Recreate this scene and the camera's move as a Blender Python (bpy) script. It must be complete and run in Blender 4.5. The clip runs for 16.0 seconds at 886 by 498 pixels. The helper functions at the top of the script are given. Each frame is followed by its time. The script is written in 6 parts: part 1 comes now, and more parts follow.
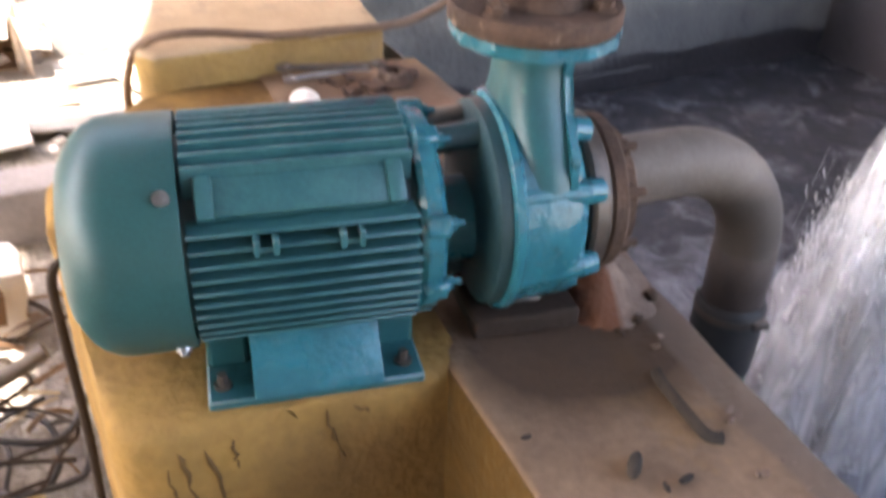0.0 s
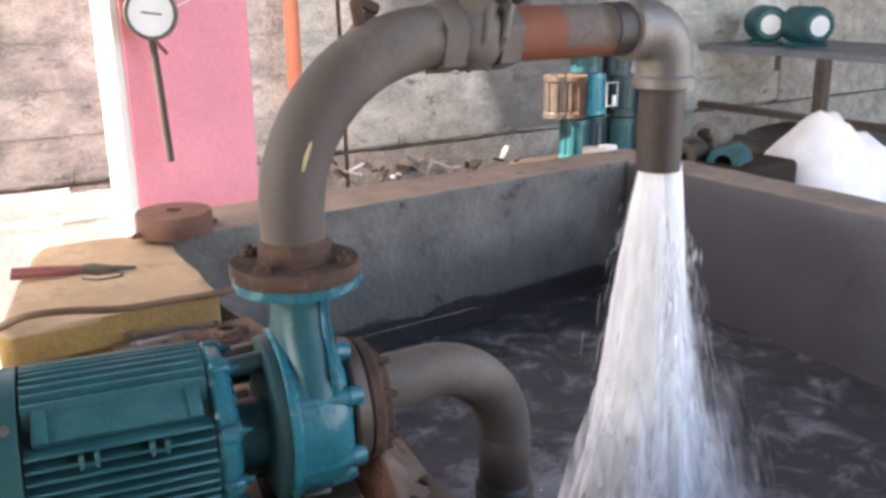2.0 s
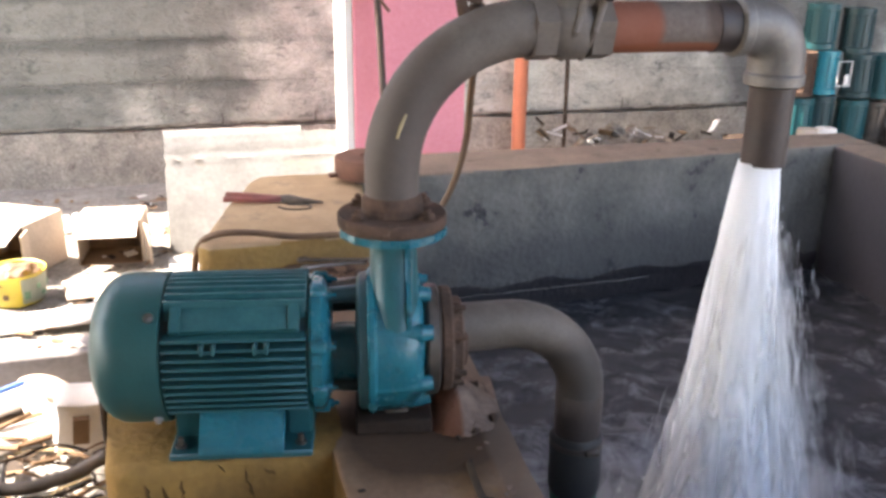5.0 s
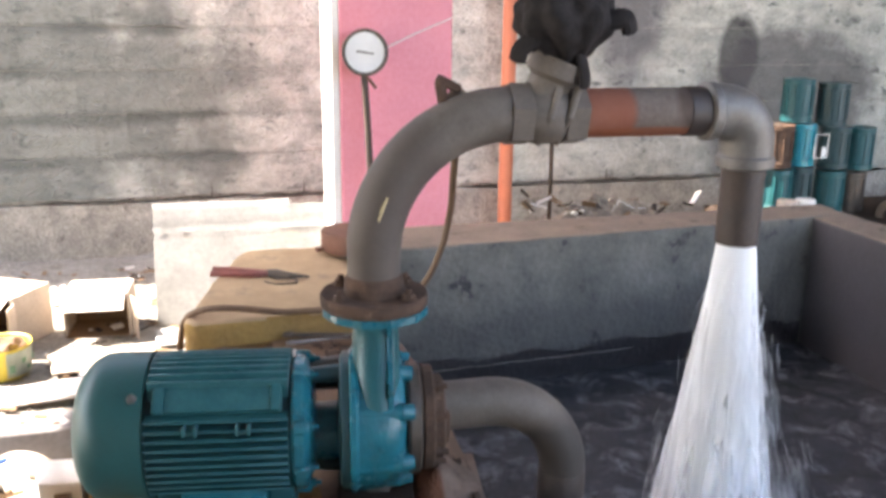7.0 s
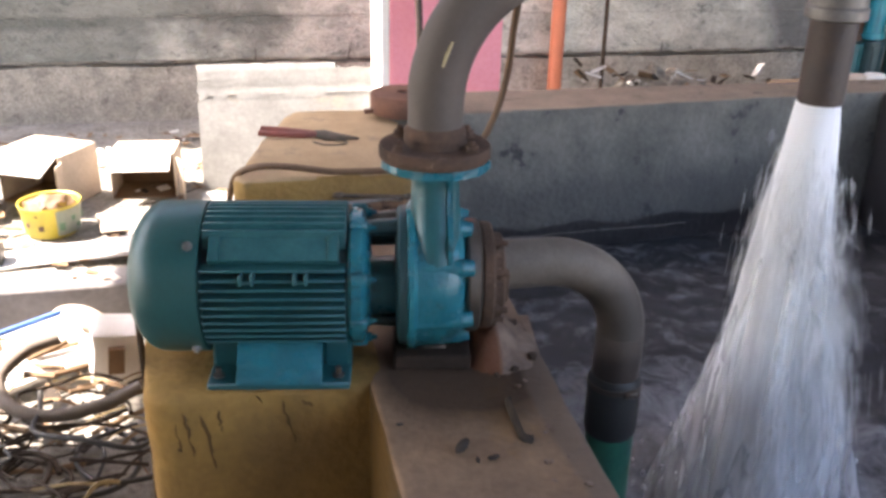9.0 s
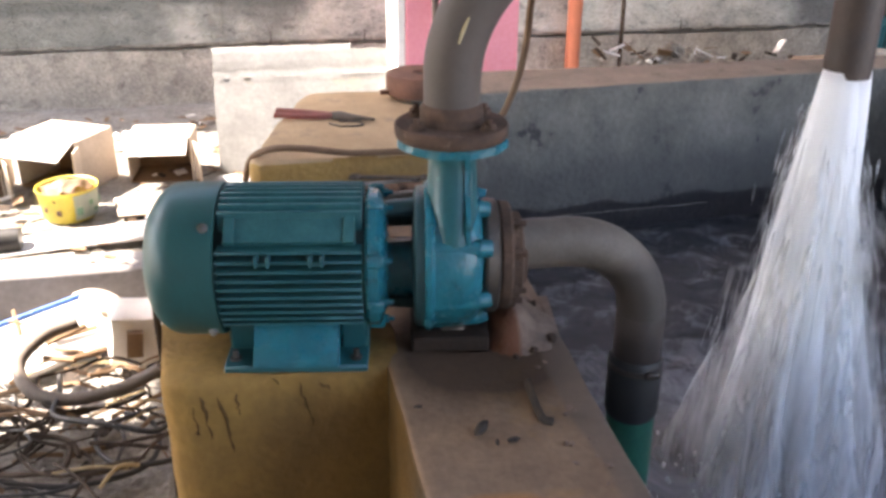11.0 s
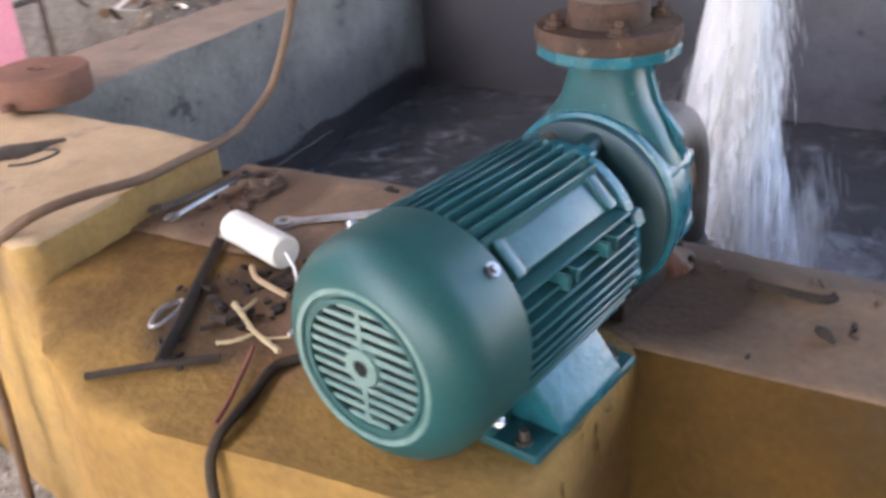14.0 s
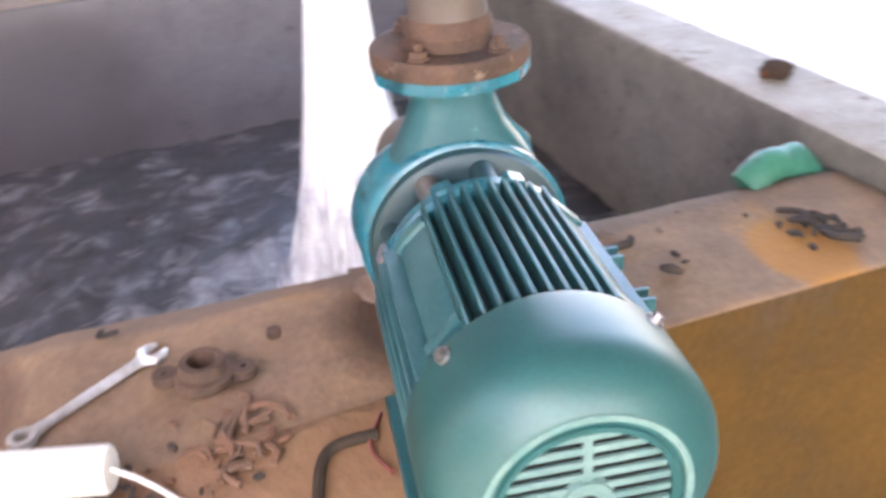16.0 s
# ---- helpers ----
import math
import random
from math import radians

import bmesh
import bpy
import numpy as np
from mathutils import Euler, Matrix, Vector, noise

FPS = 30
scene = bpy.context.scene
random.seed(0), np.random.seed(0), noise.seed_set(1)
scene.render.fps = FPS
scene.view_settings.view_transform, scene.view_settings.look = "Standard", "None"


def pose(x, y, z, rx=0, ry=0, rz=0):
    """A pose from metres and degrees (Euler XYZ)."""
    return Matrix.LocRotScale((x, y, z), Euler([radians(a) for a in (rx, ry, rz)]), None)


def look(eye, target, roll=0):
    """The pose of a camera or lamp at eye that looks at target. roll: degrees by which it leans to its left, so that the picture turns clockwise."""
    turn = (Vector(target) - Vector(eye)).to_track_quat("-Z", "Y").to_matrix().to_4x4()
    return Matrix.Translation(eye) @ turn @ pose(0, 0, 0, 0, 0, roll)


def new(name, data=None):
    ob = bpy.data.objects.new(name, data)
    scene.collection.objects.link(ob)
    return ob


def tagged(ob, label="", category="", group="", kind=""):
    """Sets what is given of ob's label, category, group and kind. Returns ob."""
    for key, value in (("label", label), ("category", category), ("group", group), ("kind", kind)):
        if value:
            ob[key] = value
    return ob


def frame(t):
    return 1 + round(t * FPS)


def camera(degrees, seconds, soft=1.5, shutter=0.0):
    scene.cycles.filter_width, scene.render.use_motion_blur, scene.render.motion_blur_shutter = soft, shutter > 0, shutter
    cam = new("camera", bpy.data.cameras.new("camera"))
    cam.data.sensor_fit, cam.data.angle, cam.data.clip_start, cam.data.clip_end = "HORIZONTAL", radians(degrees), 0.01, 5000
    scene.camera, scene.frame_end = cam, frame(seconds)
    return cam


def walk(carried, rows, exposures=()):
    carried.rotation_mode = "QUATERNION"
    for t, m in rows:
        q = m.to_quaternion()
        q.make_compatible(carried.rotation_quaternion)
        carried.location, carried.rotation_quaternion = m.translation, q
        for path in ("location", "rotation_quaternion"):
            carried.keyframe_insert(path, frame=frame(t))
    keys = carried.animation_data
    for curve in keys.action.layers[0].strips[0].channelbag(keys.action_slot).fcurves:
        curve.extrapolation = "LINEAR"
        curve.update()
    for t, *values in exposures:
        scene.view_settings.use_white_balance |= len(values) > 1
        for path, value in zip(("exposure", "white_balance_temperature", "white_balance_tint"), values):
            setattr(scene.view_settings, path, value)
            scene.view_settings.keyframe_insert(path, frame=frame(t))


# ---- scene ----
cam = camera(52.4, 16.0, soft=3.2, shutter=0.5)
PATH = [
    (0, (0.056, -0.944, 1.337), (0.505, 0.669, 0.243), 2.3),
    (0.5, (0.12, -1.033, 1.326), (0.406, 0.759, 0.486), 1.2),
    (0.6, (0.121, -1.029, 1.319), (0.398, 0.775, 0.5), 1.4),
    (1, (0.129, -1.088, 1.331), (0.382, 0.723, 0.521), -0.2),
    (1.5, (0.169, -1.195, 1.371), (0.645, 0.612, 0.658), -0.6),
    (2, (0.118, -1.32, 1.431), (0.851, 0.451, 0.861), -0.7),
    (2.5, (0.131, -1.441, 1.456), (0.721, 0.354, 0.799), 0.1),
    (3, (0.286, -1.547, 1.513), (0.565, 0.347, 0.936), 1.5),
    (3.5, (0.345, -1.587, 1.521), (0.517, 0.316, 0.93), 0.6),
    (4, (0.346, -1.572, 1.509), (0.506, 0.303, 0.832), 0.6),
    (6.5, (0.382, -1.583, 1.523), (0.598, 0.313, 0.922), 0.9),
    (7, (0.374, -1.596, 1.545), (0.578, 0.321, 1.012), 0.7),
    (7.5, (0.376, -1.597, 1.549), (0.582, 0.341, 1.101), 0.5),
    (8, (0.371, -1.581, 1.524), (0.565, 0.342, 1.011), 0.3),
    (8.5, (0.355, -1.563, 1.487), (0.509, 0.321, 0.833), 0.2),
    (9, (0.334, -1.546, 1.477), (0.454, 0.29, 0.693), 1.4),
    (9.2, (0.333, -1.546, 1.48), (0.444, 0.295, 0.705), 1.3),
    (11.5, (0.336, -1.507, 1.448), (0.416, 0.306, 0.608), 0.5),
    (12, (0.204, -1.442, 1.415), (0.375, 0.359, 0.562), 1.5),
    (12.2, (0.082, -1.388, 1.391), (0.367, 0.402, 0.545), 2.2),
    (12.5, (-0.16, -1.251, 1.375), (0.427, 0.469, 0.542), -0.4),
    (12.8, (-0.391, -1.193, 1.404), (0.591, 0.363, 0.619), -0.7),
    (13, (-0.474, -1.144, 1.392), (0.62, 0.346, 0.63), 0.2),
    (13.5, (-0.566, -0.856, 1.346), (0.662, 0.472, 0.492), -3.2),
    (14, (-0.687, -0.584, 1.326), (0.688, 0.535, 0.401), -3.4),
    (14.5, (-0.808, -0.308, 1.314), (0.831, 0.351, 0.388), -3.9),
    (15, (-0.822, -0.175, 1.327), (0.925, 0.177, 0.434), -1.6),
    (15.3, (-0.760, -0.096, 1.311), (0.997, 0.181, 0.410), -2.7),
    (15.5, (-0.718, -0.017, 1.332), (1.014, 0.265, 0.383), -3.7),
    (15.7, (-0.689, 0.035, 1.337), (1.045, 0.153, 0.351), -4.2),
    (16, (-0.662, 0.193, 1.346), (1.063, -0.073, 0.359), -4.3),
]
walk(cam, [(t, look(eye, target, roll)) for t, eye, target, roll in PATH], exposures=[(0.0, 3.93, 7600, 22), (1.0, 3.6, 7500, 20), (3.0, 3.35, 7300, 17), (4.0, 3.2, 7400, 18), (6.5, 3.28, 7200, 15), (7.5, 3.2, 7200, 15), (8.5, 3.08, 7200, 17), (11.5, 3.2, 7250, 17), (12.5, 3.4, 7100, 15), (13.0, 3.35, 6900, 14), (14.0, 3.5, 6900, 18), (14.5, 3.85, 7500, 24), (15.0, 4.22, 7600, 27), (16.0, 4.32, 7500, 23)])

# ---- light ----
world = bpy.data.worlds.new("sky")
scene.world = world
world.use_nodes = True
wn = world.node_tree
sky = wn.nodes.new("ShaderNodeTexSky")
sky.sky_type, sky.sun_disc = "NISHITA", False
sky.sun_elevation, sky.sun_rotation = radians(54), radians(-84)
sky.air_density, sky.dust_density = 1.0, 2.0
wn.links.new(sky.outputs[0], wn.nodes["Background"].inputs[0])
wn.nodes["Background"].inputs[1].default_value = 0.15
sun = new("sun", bpy.data.lights.new("sun", "SUN"))
sun.data.energy, sun.data.angle, sun.data.color = 4.0, radians(0.6), (1.0, 0.95, 0.88)
sun.matrix_basis = look((-6, 0.6, 8.3), (0, 0, 0))

# the yard and the tank are turned against the pump's axis
SITE = pose(0, 0, 0, 0, 0, 9.5)


def S(u, v, z=0.0):
    return SITE @ Vector((u, v, z))


# ---- materials ----
def mat(name, base, base2=None, rough=0.7, metal=0.0, scale=8.0, fine=90.0, bump=0.25, dist=0.004, spots=None, spot_scale=14.0, spot_at=0.6, stretch=(1, 1, 1), vary=0.0, rough2=None, sharp=0.08, speckle=0.22):
    """Two tones in large patches, fine grain, bump and, if given, spots of a third tone."""
    m = bpy.data.materials.new(name)
    m.use_nodes = True
    nt = m.node_tree
    n, l = nt.nodes, nt.links
    b = n["Principled BSDF"]
    geo = n.new("ShaderNodeNewGeometry")
    mp = n.new("ShaderNodeMapping")
    mp.inputs["Scale"].default_value = stretch
    l.new(geo.outputs["Position"], mp.inputs[0])
    big, small = n.new("ShaderNodeTexNoise"), n.new("ShaderNodeTexNoise")
    big.inputs["Scale"].default_value, big.inputs["Detail"].default_value, big.inputs["Roughness"].default_value = scale, 6, 0.65
    small.inputs["Scale"].default_value, small.inputs["Detail"].default_value = fine, 4
    l.new(mp.outputs[0], big.inputs[0])
    l.new(mp.outputs[0], small.inputs[0])
    ramp = n.new("ShaderNodeMapRange")
    ramp.inputs[1].default_value, ramp.inputs[2].default_value = 0.36, 0.64
    l.new(big.outputs[0], ramp.inputs[0])
    mix = n.new("ShaderNodeMix")
    mix.data_type = "RGBA"
    l.new(ramp.outputs[0], mix.inputs[0])
    mix.inputs[6].default_value = (*base, 1)
    mix.inputs[7].default_value = (*(base2 or [c * 0.7 for c in base]), 1)
    out = mix.outputs[2]
    if spots:
        sp = n.new("ShaderNodeTexNoise")
        sp.inputs["Scale"].default_value, sp.inputs["Detail"].default_value, sp.inputs["Roughness"].default_value = spot_scale, 5, 0.7
        l.new(mp.outputs[0], sp.inputs[0])
        sr = n.new("ShaderNodeMapRange")
        sr.inputs[1].default_value, sr.inputs[2].default_value = spot_at, spot_at + sharp
        l.new(sp.outputs[0], sr.inputs[0])
        m2 = n.new("ShaderNodeMix")
        m2.data_type = "RGBA"
        l.new(sr.outputs[0], m2.inputs[0])
        l.new(out, m2.inputs[6])
        m2.inputs[7].default_value = (*spots, 1)
        out = m2.outputs[2]
    grain = n.new("ShaderNodeMix")
    grain.data_type, grain.blend_type = "RGBA", "OVERLAY"
    grain.inputs[0].default_value = speckle
    l.new(out, grain.inputs[6])
    l.new(small.outputs[0], grain.inputs[7])
    out = grain.outputs[2]
    if vary:
        oi, hs = n.new("ShaderNodeObjectInfo"), n.new("ShaderNodeHueSaturation")
        mr = n.new("ShaderNodeMapRange")
        mr.inputs[3].default_value, mr.inputs[4].default_value = 1 - vary, 1 + vary
        l.new(oi.outputs["Random"], mr.inputs[0])
        l.new(mr.outputs[0], hs.inputs["Value"])
        l.new(out, hs.inputs["Color"])
        out = hs.outputs[0]
    l.new(out, b.inputs["Base Color"])
    b.inputs["Roughness"].default_value, b.inputs["Metallic"].default_value = rough, metal
    if rough >= 0.75:      # dust and dry concrete hardly shine
        b.inputs["Specular IOR Level"].default_value = 0.15
    if rough2 is not None:
        rr = n.new("ShaderNodeMapRange")
        rr.inputs[3].default_value, rr.inputs[4].default_value = rough, rough2
        l.new(ramp.outputs[0], rr.inputs[0])
        l.new(rr.outputs[0], b.inputs["Roughness"])
    add = n.new("ShaderNodeMath")
    add.operation = "ADD"
    l.new(big.outputs[0], add.inputs[0])
    l.new(small.outputs[0], add.inputs[1])
    bp = n.new("ShaderNodeBump")
    bp.inputs["Strength"].default_value, bp.inputs["Distance"].default_value = bump, dist
    l.new(add.outputs[0], bp.inputs["Height"])
    l.new(bp.outputs[0], b.inputs["Normal"])
    return m


TEAL = mat("teal_paint", (0.010, 0.09, 0.10), (0.008, 0.068, 0.077), 0.34, 0.0, 6, 160, 0.1, 0.002, spots=(0.06, 0.2, 0.2), spot_scale=30, spot_at=0.66, rough2=0.5)
TEAL_LIGHT = mat("teal_gloss_paint", (0.010, 0.145, 0.188), (0.008, 0.1, 0.13), 0.2, 0.0, 9, 60, 0.4, 0.005, spots=(0.010, 0.05, 0.058), spot_scale=16, spot_at=0.57, rough2=0.35, sharp=0.12)
COVER = mat("fan_cover_paint", (0.009, 0.078, 0.076), (0.008, 0.06, 0.059), 0.4, 0.0, 5, 220, 0.06, 0.001, rough2=0.46)
FIN = mat("fin_paint", (0.014, 0.086, 0.095), (0.026, 0.115, 0.12), 0.3, 0.0, 25, 200, 0.2, 0.002, spots=(0.22, 0.26, 0.25), spot_scale=40, spot_at=0.68)
# teal lightened to carry the bright glare on the end grille
GRILLE = mat("pale_glare_grille_paint", (0.125, 0.215, 0.195), (0.07, 0.15, 0.14), 0.3, 0.0, 20, 150, 0.2, 0.002)
# dark green, deepened for the shade in the gap behind the volute
BACK = mat("shaded_black_green", (0.010, 0.04, 0.046), (0.016, 0.05, 0.055), 0.45)
OCHRE = mat("brown_ochre_concrete", (0.09, 0.046, 0.010), (0.06, 0.033, 0.010), 0.8, 0, 4, 60, 0.5, 0.008, spots=(0.07, 0.045, 0.025), spot_scale=4, spot_at=0.55, sharp=0.2)
# wet plaster of the east wall, its weaker light put into the tone
TANK_WET_SHADE = mat("shaded_wet_wall_plaster", (0.11, 0.104, 0.118), (0.075, 0.07, 0.082), 0.5, 0, 3.5, 45, 0.25, 0.005, spots=(0.04, 0.036, 0.04), spot_scale=7, spot_at=0.62, sharp=0.08)
WET = mat("dark_wet_plaster", (0.055, 0.047, 0.047), (0.075, 0.065, 0.065), 0.35, 0, 6, 50, 0.5, 0.008)
BENCH = mat("blue_grey_steel", (0.2, 0.21, 0.24), (0.15, 0.16, 0.18), 0.5, 0.2)
# frame green darkened to paint the shade in the gaps between fins
FIN_GAP = mat("fin_gap_shade_green", (0.006, 0.026, 0.03), (0.012, 0.035, 0.038), 0.5)
# rim tone paler than the cover: sky glare put into its colour
RIM = mat("pale_glare_rim", (0.16, 0.25, 0.225), (0.07, 0.16, 0.15), 0.35, 0, 30, 150, 0.2, 0.002)
RUN_PIPE = mat("worn_grey_brown_pipe", (0.19, 0.155, 0.13), (0.13, 0.1, 0.085), 0.75, 0.05, 14, 120, 0.4, 0.003)
MORTAR_PALE = mat("pale_pinkish_mortar", (0.22, 0.155, 0.12), (0.13, 0.09, 0.07), 0.9, 0, 16, 110, 0.8, 0.006)
SCAR = mat("worn_brown_scar", (0.15, 0.085, 0.03), (0.1, 0.058, 0.022), 0.9)
PALE_LINE = mat("pale_grey_line", (0.4, 0.37, 0.34), (0.25, 0.23, 0.21), 0.8)
LIVID = mat("bright_cyan_paint", (0.015, 0.27, 0.33), (0.012, 0.2, 0.25), 0.3)
CRACK = mat("brown_grey_crack", (0.075, 0.068, 0.06), (0.13, 0.12, 0.105), 0.95, 0, 9, 60)
MORTAR = mat("rust_stained_mortar", (0.06, 0.038, 0.026), (0.045, 0.03, 0.022), 0.9, 0, 16, 110, 0.7, 0.006, spots=(0.15, 0.055, 0.03), spot_scale=13, spot_at=0.57, sharp=0.1)
# near-black for flat discs that paint the shade inside holes
DARK = mat("dark_void", (0.012, 0.014, 0.014), (0.02, 0.02, 0.02), 0.8)
RUST = mat("rusty_iron", (0.115, 0.07, 0.05), (0.065, 0.044, 0.034), 0.85, 0.1, 18, 140, 0.6, 0.004, spots=(0.19, 0.135, 0.1), spot_scale=25, spot_at=0.6)
RUST_RED = mat("red_rust", (0.18, 0.085, 0.05), (0.13, 0.08, 0.055), 0.85, 0.0, 14, 120, 0.4, 0.004, spots=(0.1, 0.07, 0.055), spot_scale=9, spot_at=0.54, sharp=0.12)
PIPE = mat("galvanised_pipe", (0.15, 0.122, 0.1), (0.1, 0.08, 0.065), 0.68, 0.05, 10, 150, 0.25, 0.002, spots=(0.1, 0.07, 0.05), spot_scale=9, spot_at=0.63)
PIPE_DARK = mat("dark_wet_pipe", (0.03, 0.021, 0.018), (0.055, 0.036, 0.027), 0.5, 0.0, 9, 120, 0.3, 0.003, rough2=0.7)
PIPE_GREY = mat("grey_zinc_fitting", (0.2, 0.185, 0.17), (0.13, 0.115, 0.1), 0.5, 0.35, 12, 140, 0.3, 0.002)
STEEL = mat("worn_steel", (0.52, 0.52, 0.52), (0.22, 0.2, 0.19), 0.35, 0.9, 20, 150, 0.2, 0.002)
BRIGHT = mat("bright_worn_steel", (0.62, 0.61, 0.6), (0.4, 0.38, 0.36), 0.38, 0.6, 20, 150, 0.2, 0.002)
DARK_STEEL = mat("dirty_dark_steel", (0.08, 0.07, 0.06), (0.13, 0.1, 0.08), 0.5, 0.6, 20, 150, 0.3, 0.002)
RUBBER = mat("black_rubber", (0.018, 0.017, 0.017), (0.03, 0.028, 0.026), 0.5, 0, 12, 120, 0.2, 0.002)
HOSE_GREEN = mat("green_hose", (0.02, 0.15, 0.09), (0.015, 0.1, 0.07), 0.45)
CABLE = mat("brown_cable", (0.17, 0.1, 0.055), (0.11, 0.065, 0.04), 0.65)
CABLE_DARK = mat("dark_cable", (0.035, 0.026, 0.019), (0.065, 0.048, 0.036), 0.8)
YELLOW = mat("yellow_painted_concrete", (0.37, 0.235, 0.08), (0.27, 0.17, 0.07), 0.75, 0, 5, 60, 0.5, 0.008, spots=(0.22, 0.15, 0.09), spot_scale=4.5, spot_at=0.52, sharp=0.2)
LEDGE = mat("dusty_brown_concrete", (0.25, 0.16, 0.1), (0.165, 0.108, 0.072), 0.85, 0, 5, 70, 0.5, 0.006, spots=(0.27, 0.155, 0.065), spot_scale=3.2, spot_at=0.57, sharp=0.15)
LEDGE_TAN = mat("tan_dusty_concrete", (0.46, 0.33, 0.2), (0.36, 0.25, 0.15), 0.85, 0, 5, 80, 0.4, 0.006, spots=(0.3, 0.22, 0.15), spot_scale=6, spot_at=0.58)
TANK = mat("grey_wet_plaster", (0.2, 0.182, 0.155), (0.105, 0.098, 0.085), 0.65, 0, 3.5, 45, 0.6, 0.01, spots=(0.05, 0.045, 0.045), spot_scale=7, spot_at=0.62, sharp=0.06)
SOUTH_TOP = mat("pale_worn_coping", (0.38, 0.35, 0.31), (0.28, 0.25, 0.21), 0.85, 0, 6, 70, 0.5, 0.008, spots=(0.18, 0.15, 0.12), spot_scale=9, spot_at=0.6)
TANK_TOP = mat("brown_wall_coping", (0.27, 0.21, 0.165), (0.2, 0.157, 0.125), 0.85, 0, 5, 70, 0.5, 0.008, spots=(0.13, 0.1, 0.08), spot_scale=9, spot_at=0.6)
WALL = mat("stained_grey_concrete", (0.68, 0.675, 0.61), (0.42, 0.425, 0.385), 0.9, 0, 6, 48, 1.0, 0.02, spots=(0.2, 0.207, 0.192), spot_scale=8, spot_at=0.57, sharp=0.12, stretch=(0.9, 0.9, 1.6), speckle=0.7, vary=0.13)
WALL_LOW = mat("rough_footing_concrete", (0.47, 0.44, 0.385), (0.3, 0.285, 0.25), 0.95, 0, 9, 70, 0.8, 0.02, spots=(0.16, 0.15, 0.13), spot_scale=10, spot_at=0.58, sharp=0.12, speckle=0.6)
PINK = mat("pink_wall_paint", (0.78, 0.3, 0.36), (0.72, 0.26, 0.32), 0.7, 0, 2, 60, 0.15, 0.004)
WHITE = mat("white_lime_paint", (0.8, 0.79, 0.77), (0.72, 0.7, 0.68), 0.8)
GROUND = mat("pale_dusty_ground", (0.32, 0.3, 0.27), (0.22, 0.205, 0.185), 0.95, 0, 5, 46, 0.9, 0.03, spots=(0.18, 0.16, 0.135), spot_scale=6, spot_at=0.58, sharp=0.12, speckle=0.6)
FLOOR = mat("pale_cement_floor", (0.5, 0.48, 0.45), (0.4, 0.38, 0.36), 0.85, 0, 2, 40, 0.3, 0.01)
KERB = mat("lilac_grey_cement", (0.3, 0.285, 0.29), (0.22, 0.207, 0.212), 0.85, 0, 3, 50, 0.3, 0.006)
SHEET = mat("weathered_fibre_cement", (0.36, 0.36, 0.355), (0.25, 0.25, 0.245), 0.9, 0, 4, 50, 0.3, 0.006, spots=(0.34, 0.31, 0.27), spot_scale=5, spot_at=0.6)
CARD = mat("sun_bleached_cardboard", (0.5, 0.43, 0.36), (0.41, 0.35, 0.29), 0.9, 0, 5, 80, 0.2, 0.003)
CARD_IN = mat("brown_cardboard", (0.24, 0.16, 0.1), (0.19, 0.125, 0.08), 0.9, 0, 6, 80, 0.2, 0.003)
PAPER = mat("white_paper", (0.78, 0.76, 0.73), (0.68, 0.66, 0.63), 0.8)
PVC = mat("orange_pvc", (0.52, 0.17, 0.09), (0.45, 0.15, 0.08), 0.5)
CLOTH = mat("black_cloth", (0.02, 0.017, 0.017), (0.03, 0.026, 0.025), 0.9, 0, 15, 180, 0.5, 0.004)
RED = mat("red_rubber_grip", (0.24, 0.06, 0.045), (0.16, 0.05, 0.04), 0.5)
BROWN_IRON = mat("brown_cast_iron", (0.2, 0.1, 0.07), (0.14, 0.075, 0.055), 0.75, 0, 14, 120, 0.4, 0.003)
BUCKET = mat("yellow_plastic", (0.62, 0.51, 0.06), (0.52, 0.43, 0.08), 0.45)
ENAMEL = mat("white_gauge_face", (0.78, 0.78, 0.76), (0.7, 0.7, 0.68), 0.4)
BLUE = mat("blue_plastic", (0.05, 0.14, 0.4), (0.04, 0.1, 0.3), 0.4)
GREEN = mat("green_leafy_plastic", (0.2, 0.36, 0.24), (0.12, 0.25, 0.16), 0.6)
IRON = mat("dark_iron", (0.035, 0.029, 0.025), (0.06, 0.045, 0.035), 0.8, 0, 20, 150, 0.3, 0.002)
WOOD = mat("dark_wood", (0.035, 0.023, 0.017), (0.025, 0.017, 0.013), 0.8, 0, 12, 90, 0.5, 0.005)
TUB_PALE = mat("pale_grey_green_plastic", (0.5, 0.55, 0.47), (0.4, 0.46, 0.4), 0.5)
STRAW = mat("dry_straw", (0.46, 0.37, 0.22), (0.34, 0.26, 0.15), 0.8)
CAP = mat("cream_plastic", (0.74, 0.71, 0.64), (0.66, 0.62, 0.54), 0.4, 0, 20, 120, 0.08, 0.001)
RAGS = mat("mixed_rags", (0.36, 0.31, 0.25), (0.15, 0.13, 0.11), 0.9, 0, 22, 80, 0.8, 0.02, spots=(0.6, 0.56, 0.5), spot_scale=18, spot_at=0.57)
ROOF = mat("roof_sheet", (0.2, 0.2, 0.21), (0.15, 0.15, 0.16), 0.6)
FARWALL = mat("pale_blue_wall", (0.5, 0.52, 0.57), (0.42, 0.44, 0.5), 0.85, 0, 1.5, 30, 0.3, 0.01)


